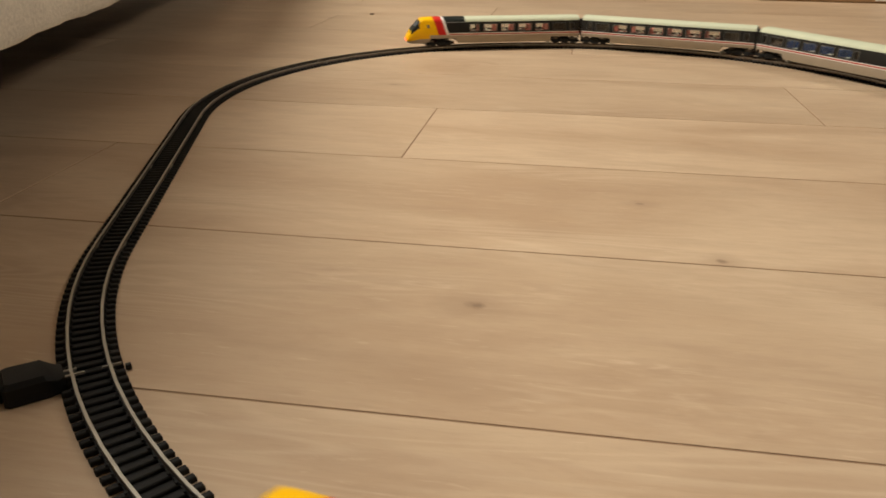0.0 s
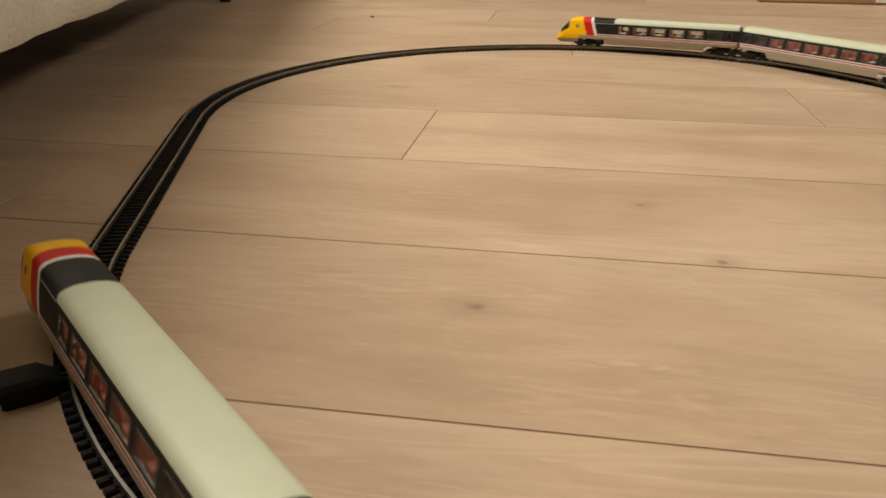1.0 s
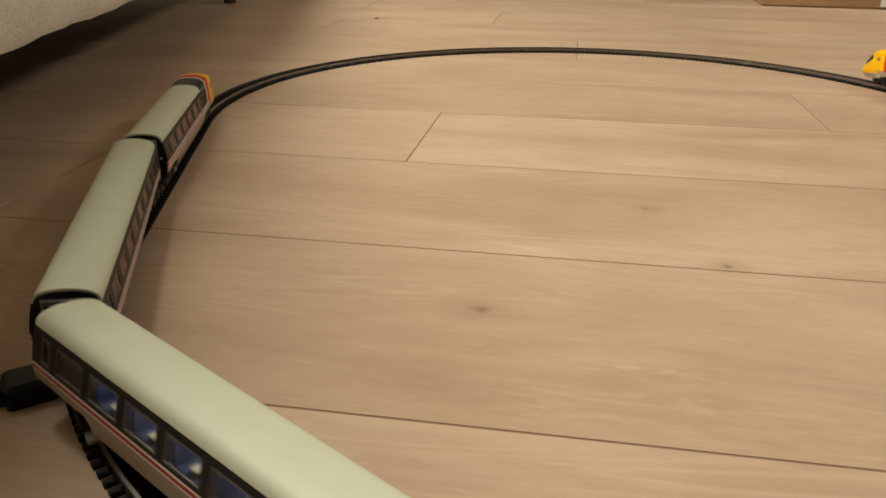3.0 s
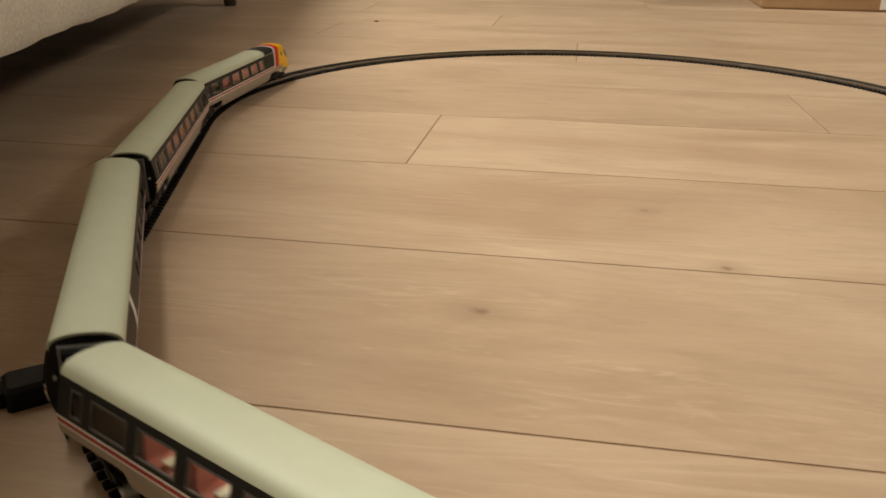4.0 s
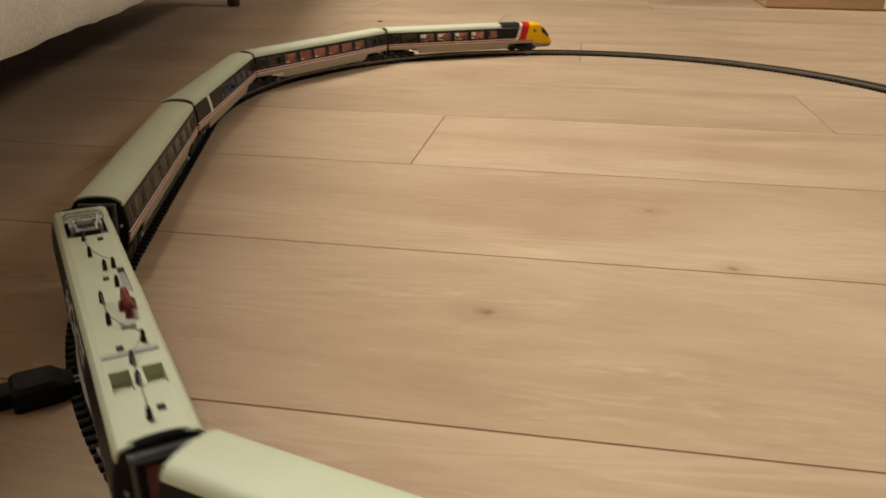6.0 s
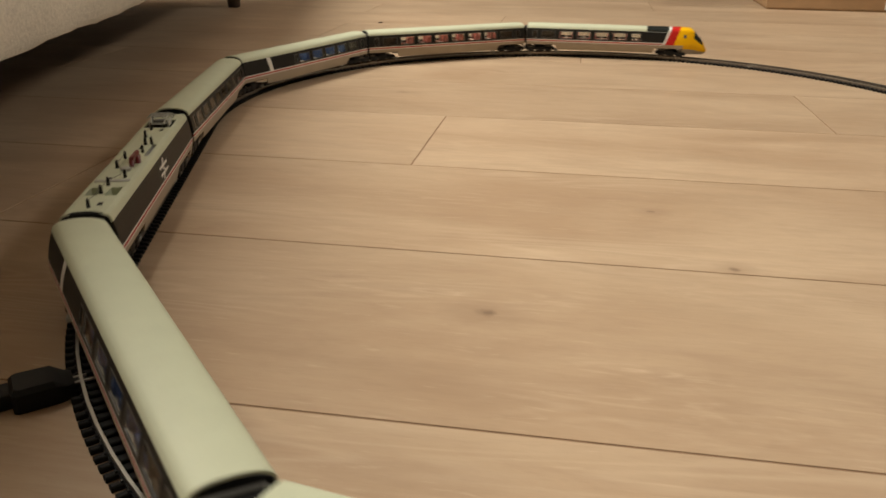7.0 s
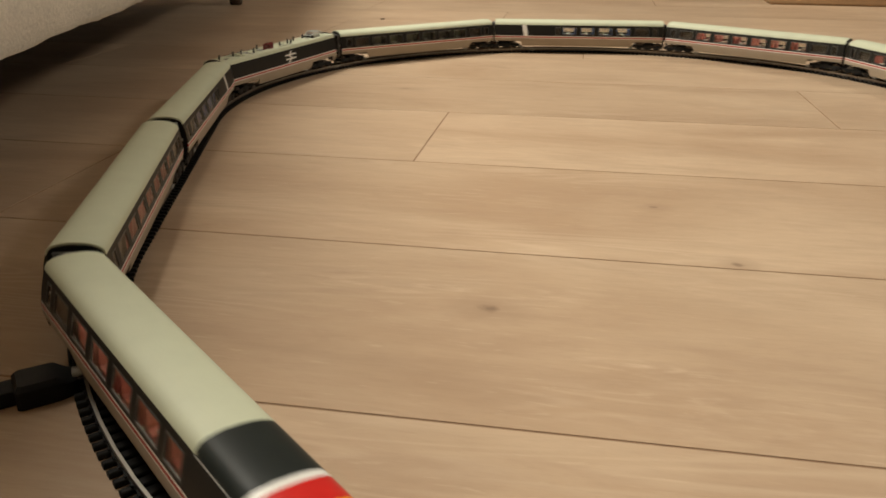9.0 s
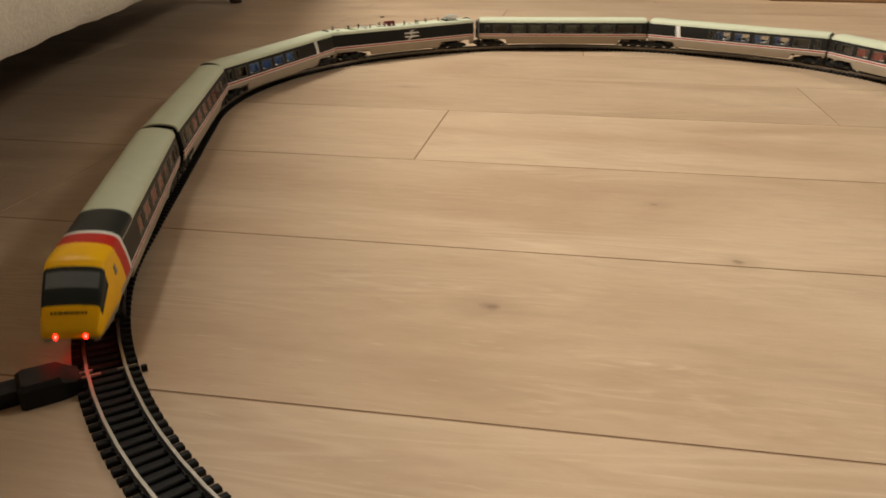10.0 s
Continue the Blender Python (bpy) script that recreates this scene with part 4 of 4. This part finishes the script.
    for y in (-1, 1):
        part("brace", tube(bmesh.new(), [(101 * MM, y * 5 * MM, (z + 4.4) * MM), (88 * MM, -y * 4 * MM, (z + 5.2) * MM)], 0.5 * MM), SILVER, rf)
        part("brace", tube(bmesh.new(), [(99 * MM, y * 7 * MM, (z - 1) * MM), (92 * MM, y * 6 * MM, (z + 5.4) * MM)], 0.5 * MM), SILVER, rf)
        part("insulator_foot", turned(bmesh.new(), [(1.4 * MM, 0), (0.9 * MM, 1 * MM), (1.4 * MM, 2 * MM), (0.8 * MM, 3.4 * MM)], "z", (101 * MM, y * 8 * MM, (top - 4.4) * MM), 10), CHARCOAL, rf)
    part("base_frame", block(86 * MM, 92 * MM, -4.4 * MM, 4.4 * MM, (z - 4) * MM, (z + 3.4) * MM, 0.9 * MM), GREY, rf)
    part("motor_housing", block(79 * MM, 83 * MM, -6.6 * MM, 6.6 * MM, (z - 4) * MM, (z + 1.6) * MM, 0.7 * MM), CHARCOAL, rf)
    for y in (-8, 8):
        part("pantograph_foot", block(78 * MM, 84 * MM, (y - 1.5) * MM, (y + 1.5) * MM, (top - 5.5) * MM, (top - 1) * MM, 0.4 * MM), GREY, rf)

    # emblem and wordmark on the dark band, as plain shapes
    def decal(name, spans, sign, mat, label):
        for xa, xb, z0, z1, lean in spans:
            bm = bmesh.new()
            line = [((half_width(z) + 0.12) * sign, z) for z in (z0, z1)]
            shell(bm, line, lambda z, a=xa, l=lean, c=z0: a + (z - c) * l, lambda z, b=xb, l=lean, c=z0: b + (z - c) * l, 0.25)
            part(name, bm, mat, car, label)

    # tall and low strokes of a word, none of them a letter
    words, x = [], 40.5
    for w, h, low in ((2.2, 10.0, 0), (5.6, 7.0, 0), (3.2, 9.2, 0), (5.6, 7.0, 0), (3.6, 7.0, 0), (7.0, 10.0, 0), (2.2, 9.6, 0), (3.2, 9.2, 0), (6.0, 7.0, 2.4)):
        if w > 5:
            words += [(x - 1.9, x, 23.6, 23.6 + h, 0.0), (x - w, x - w + 1.9, 23.6 - low, 23.6 + h, 0.0), (x - w + 1.9, x - 1.9, 23.6 + h - 1.9, 23.6 + h, 0.0)]
            words += [(x - w + 1.9, x - 1.9, 23.6, 25.2, 0.0)] if h > 9 or low else [(x - w + 1.9, x - 1.9, 26.2, 27.6, 0.0)]
        else:
            words += [(x - 2.2, x, 23.6, 23.6 + h, 0.0)]
            words += [(x - w, x - 2.2, 23.6 + 5.3, 23.6 + 7.0, 0.0)] if w > 3 else []
        x -= w + 1.6
    decal("wordmark_block", words, 1, WHITE, "white wordmark drawn as plain blocks")
    words = []
    x -= 0.5
    for w in (8.6, 8.0, 8.4):
        words += [(x - w, x - w + 2.2, 23.6, 33.6, 0.12), (x - w, x - 0.8, 31.4, 33.6, 0.0), (x - w, x - 0.8, 27.4, 29.0, 0.0), (x - 3.0, x - 0.8, 23.6, 33.6, -0.08)]
        x -= w + 1.4
    decal("wordmark_block", words, 1, PALE_GREY, "pale grey outline lettering as plain blocks")
    decal("emblem", [(-3, 22, 29.3, 31.0, 0.0), (-3, 22, 24.6, 26.3, 0.0), (2, 5.4, 21.4, 24.7, 1.6), (10, 13.4, 26.2, 29.4, -1.6), (6, 9.4, 30.9, 34.2, 1.6)], -1, WHITE, "white angular emblem of bars")
    for ob in set(car.children) - before:
        ob.matrix_basis = Matrix.Translation((0, 0, 5 * MM)) @ Matrix.Diagonal((1, 1, 1.075, 1)) @ Matrix.Translation((0, 0, -5 * MM)) @ ob.matrix_basis
    return car


def coach_windows(n, pitch, first, width, doors):
    return [(first + i * pitch, width) for i in range(n)] + [(d, 8.0) for d in doors]


def build_train():
    """The eight vehicles, front to rear: object, local x of the front and rear pivots, and its bogies' local x."""
    hj = JOINT / MM / 2
    near, own = hj - 25.0, hj - 20.5
    full = coach_windows(8, 28.2, -98.5, 22.5, (-119.5, 119.5))
    cab_win = coach_windows(5, 28.2, -98.5, 22.5, (-119.5,)) + [(39.5, 16.0)]
    half_win = coach_windows(5, 28.2, -98.5, 22.5, (-119.5,)) + [(32.0, 8.0)]
    tip = 147.0
    cars = []

    def add(car, xa, xb, reach=hj):
        cars.append((car, xa, xb, reach))

    add(carriage("driving_trailer", "leading driving trailer with yellow wedge nose and red windows", cab_win, SEAT_RED, [tip - 51, -near], nose=tip), tip - 51, -near)
    add(carriage("coach", "cream-roofed coach with red seats behind its windows", full, SEAT_RED, [near, -near]), near, -near)
    flip = [(-c, w) for c, w in half_win]
    add(carriage("coach", "cream-roofed coach with blue seats and a slanted pale flash", flip, SEAT_BLUE, [near, -own], slash=-84), near, -own)
    add(carriage("coach", "cream-roofed coach with red seats and a dark inner side", full, SEAT_RED, [own, -own], aisle=True), own, -own)
    add(power_car("power_car", "power car with flat cream roof, pantograph and insulators"), 90.0, -90.0, 132.3)
    add(carriage("coach", "cream-roofed coach with blue seats and a slanted pale flash", half_win, SEAT_BLUE, [own, -near], slash=84), own, -near)
    add(carriage("coach", "cream-roofed coach with red seats behind its windows", full, SEAT_RED, [near, -near]), near, -near)
    rear = carriage("driving_trailer", "trailing driving trailer with yellow nose and glowing red tail lamps", cab_win, SEAT_RED, [tip - 51, -near], nose=tip, tail_lit=True)
    add(rear, -near, tip - 51)          # runs backwards: its nose points to the rear
    return cars


def middle(t):
    """Place of the middle coupling at t seconds: the train gathers a little speed."""
    u = t - 5
    return -1.44484 + 0.236556 * t + 0.00156 * u * u - 0.00004 * (u ** 3 - 25 * u) - 0.042 * math.exp(-t / 0.75) + sum(
        a * math.exp(-((t - c) / w) ** 2) for a, c, w in ((-0.010, 0.55, 0.34), (-0.002, 1.3, 0.5), (-0.003, 7.5, 0.4), (-0.004, 9.0, 0.4), (0.001, 4.1, 0.6), (-0.0085, 5.85, 0.95), (-0.009, 6.85, 0.5)))


def step_back(s, chord):
    """The place behind s on the track, a straight line of that length away; a negative length goes ahead."""
    sign = 1 if chord > 0 else -1
    want, lo, hi = abs(chord), 0.5 * abs(chord), 1.3 * abs(chord)
    p = on_track(s)[0]
    for _ in range(40):
        mid = (lo + hi) / 2
        if (on_track(s - sign * mid)[0] - p).length < want:
            lo = mid
        else:
            hi = mid
    return s - sign * (lo + hi) / 2


LEAN, DRIFT = radians(6.5), 0.0026      # the coaches lean into the near bends, their floors swinging outwards


def bent(s):
    """How far a coach leans at s: 1 on the near bends, 0 on the straights and the far bend, eased between."""
    near = sum(length for length, _ in COURSE[:3])
    return sum((s + d) % LOOP > near for d in (-0.05, -0.03, -0.01, 0.01, 0.03, 0.05)) / 6


def train_poses(cars, t):
    """For each vehicle its pose and the places of its two pivots at t seconds."""
    mid = middle(t)
    pivots = [None] * len(cars)
    # forward from the middle coupling
    s = mid
    for i in (3, 2, 1, 0):
        _, xa, xb, hj = cars[i]
        rear = s + (hj + xb) * MM
        head = step_back(rear, -(xa - xb) * MM)
        pivots[i] = (head, rear)
        s = head + (hj - xa) * MM
    s = mid
    for i in (4, 5, 6, 7):
        _, xa, xb, hj = cars[i]
        if i == 7:
            xa, xb = -xa, -xb
        head = s - (hj - xa) * MM
        rear = step_back(head, (xa - xb) * MM)
        pivots[i] = (head, rear)
        s = rear - (hj + xb) * MM
    out = []
    for (car, xa, xb, _), (sa, sb) in zip(cars, pivots):
        a, b = on_track(sa)[0], on_track(sb)[0]
        d = (a - b).normalized()
        if xa < xb:
            d = -d
        origin = a - d * (xa + (3.5 if xa == 90 else 0)) * MM
        turn = math.atan2(d.y, d.x)
        ease = (bent(sa) + bent(sb)) / 2
        way = -1 if xa < xb else 1
        lean = (0 if xa == 90 else LEAN) * ease * way
        drift = (0 if xa == 90 else DRIFT * 0.4 if xa < 0 else DRIFT) * min(1, 1.7 * ease) * way
        body = (Matrix.Translation((0, drift, 0.0205)) @ Matrix.Rotation(lean, 4, "X") @ Matrix.Translation((0, 0, -0.0200)))
        out.append((Matrix.Translation((origin.x, origin.y, RAIL_TOP)) @ Matrix.Rotation(turn, 4, "Z") @ body, turn, sa, sb, body))
    return out


build_room()
build_sofa()
build_carton()
build_scrap()
build_feed()
build_track()
TRAIN = build_train()


def motions():
    times = [i / 10 for i in range(101)]
    table = [train_poses(TRAIN, t) for t in times]
    for i, (car, xa, xb, _) in enumerate(TRAIN):
        walk(car, [(t, row[i][0]) for t, row in zip(times, table)])
        for ob in [o for o in car.children if o.name.startswith("bogie")]:
            x = ob.matrix_basis.translation.x
            rows = []
            for t, row in zip(times, table):
                m, turn, sa, sb, body = row[i]
                s = sa if abs(x / MM - xa) < abs(x / MM - xb) else sb
                h = on_track(s)[1] - turn
                h = (h + math.pi / 2) % math.pi - math.pi / 2
                rows.append((t, body.inverted() @ Matrix.Translation((x, 0, 0)) @ Matrix.Rotation(h, 4, "Z")))
            walk(ob, rows)
            spin = [(k / 30, middle(k / 30) / 0.0056) for k in range(301)]
            for wheels in ob.children:
                if wheels.name.startswith("wheelset"):
                    place = Matrix.Translation(wheels.matrix_basis.translation)
                    walk(wheels, [(t, place @ Matrix.Rotation(a, 4, "Y")) for t, a in spin])


motions()
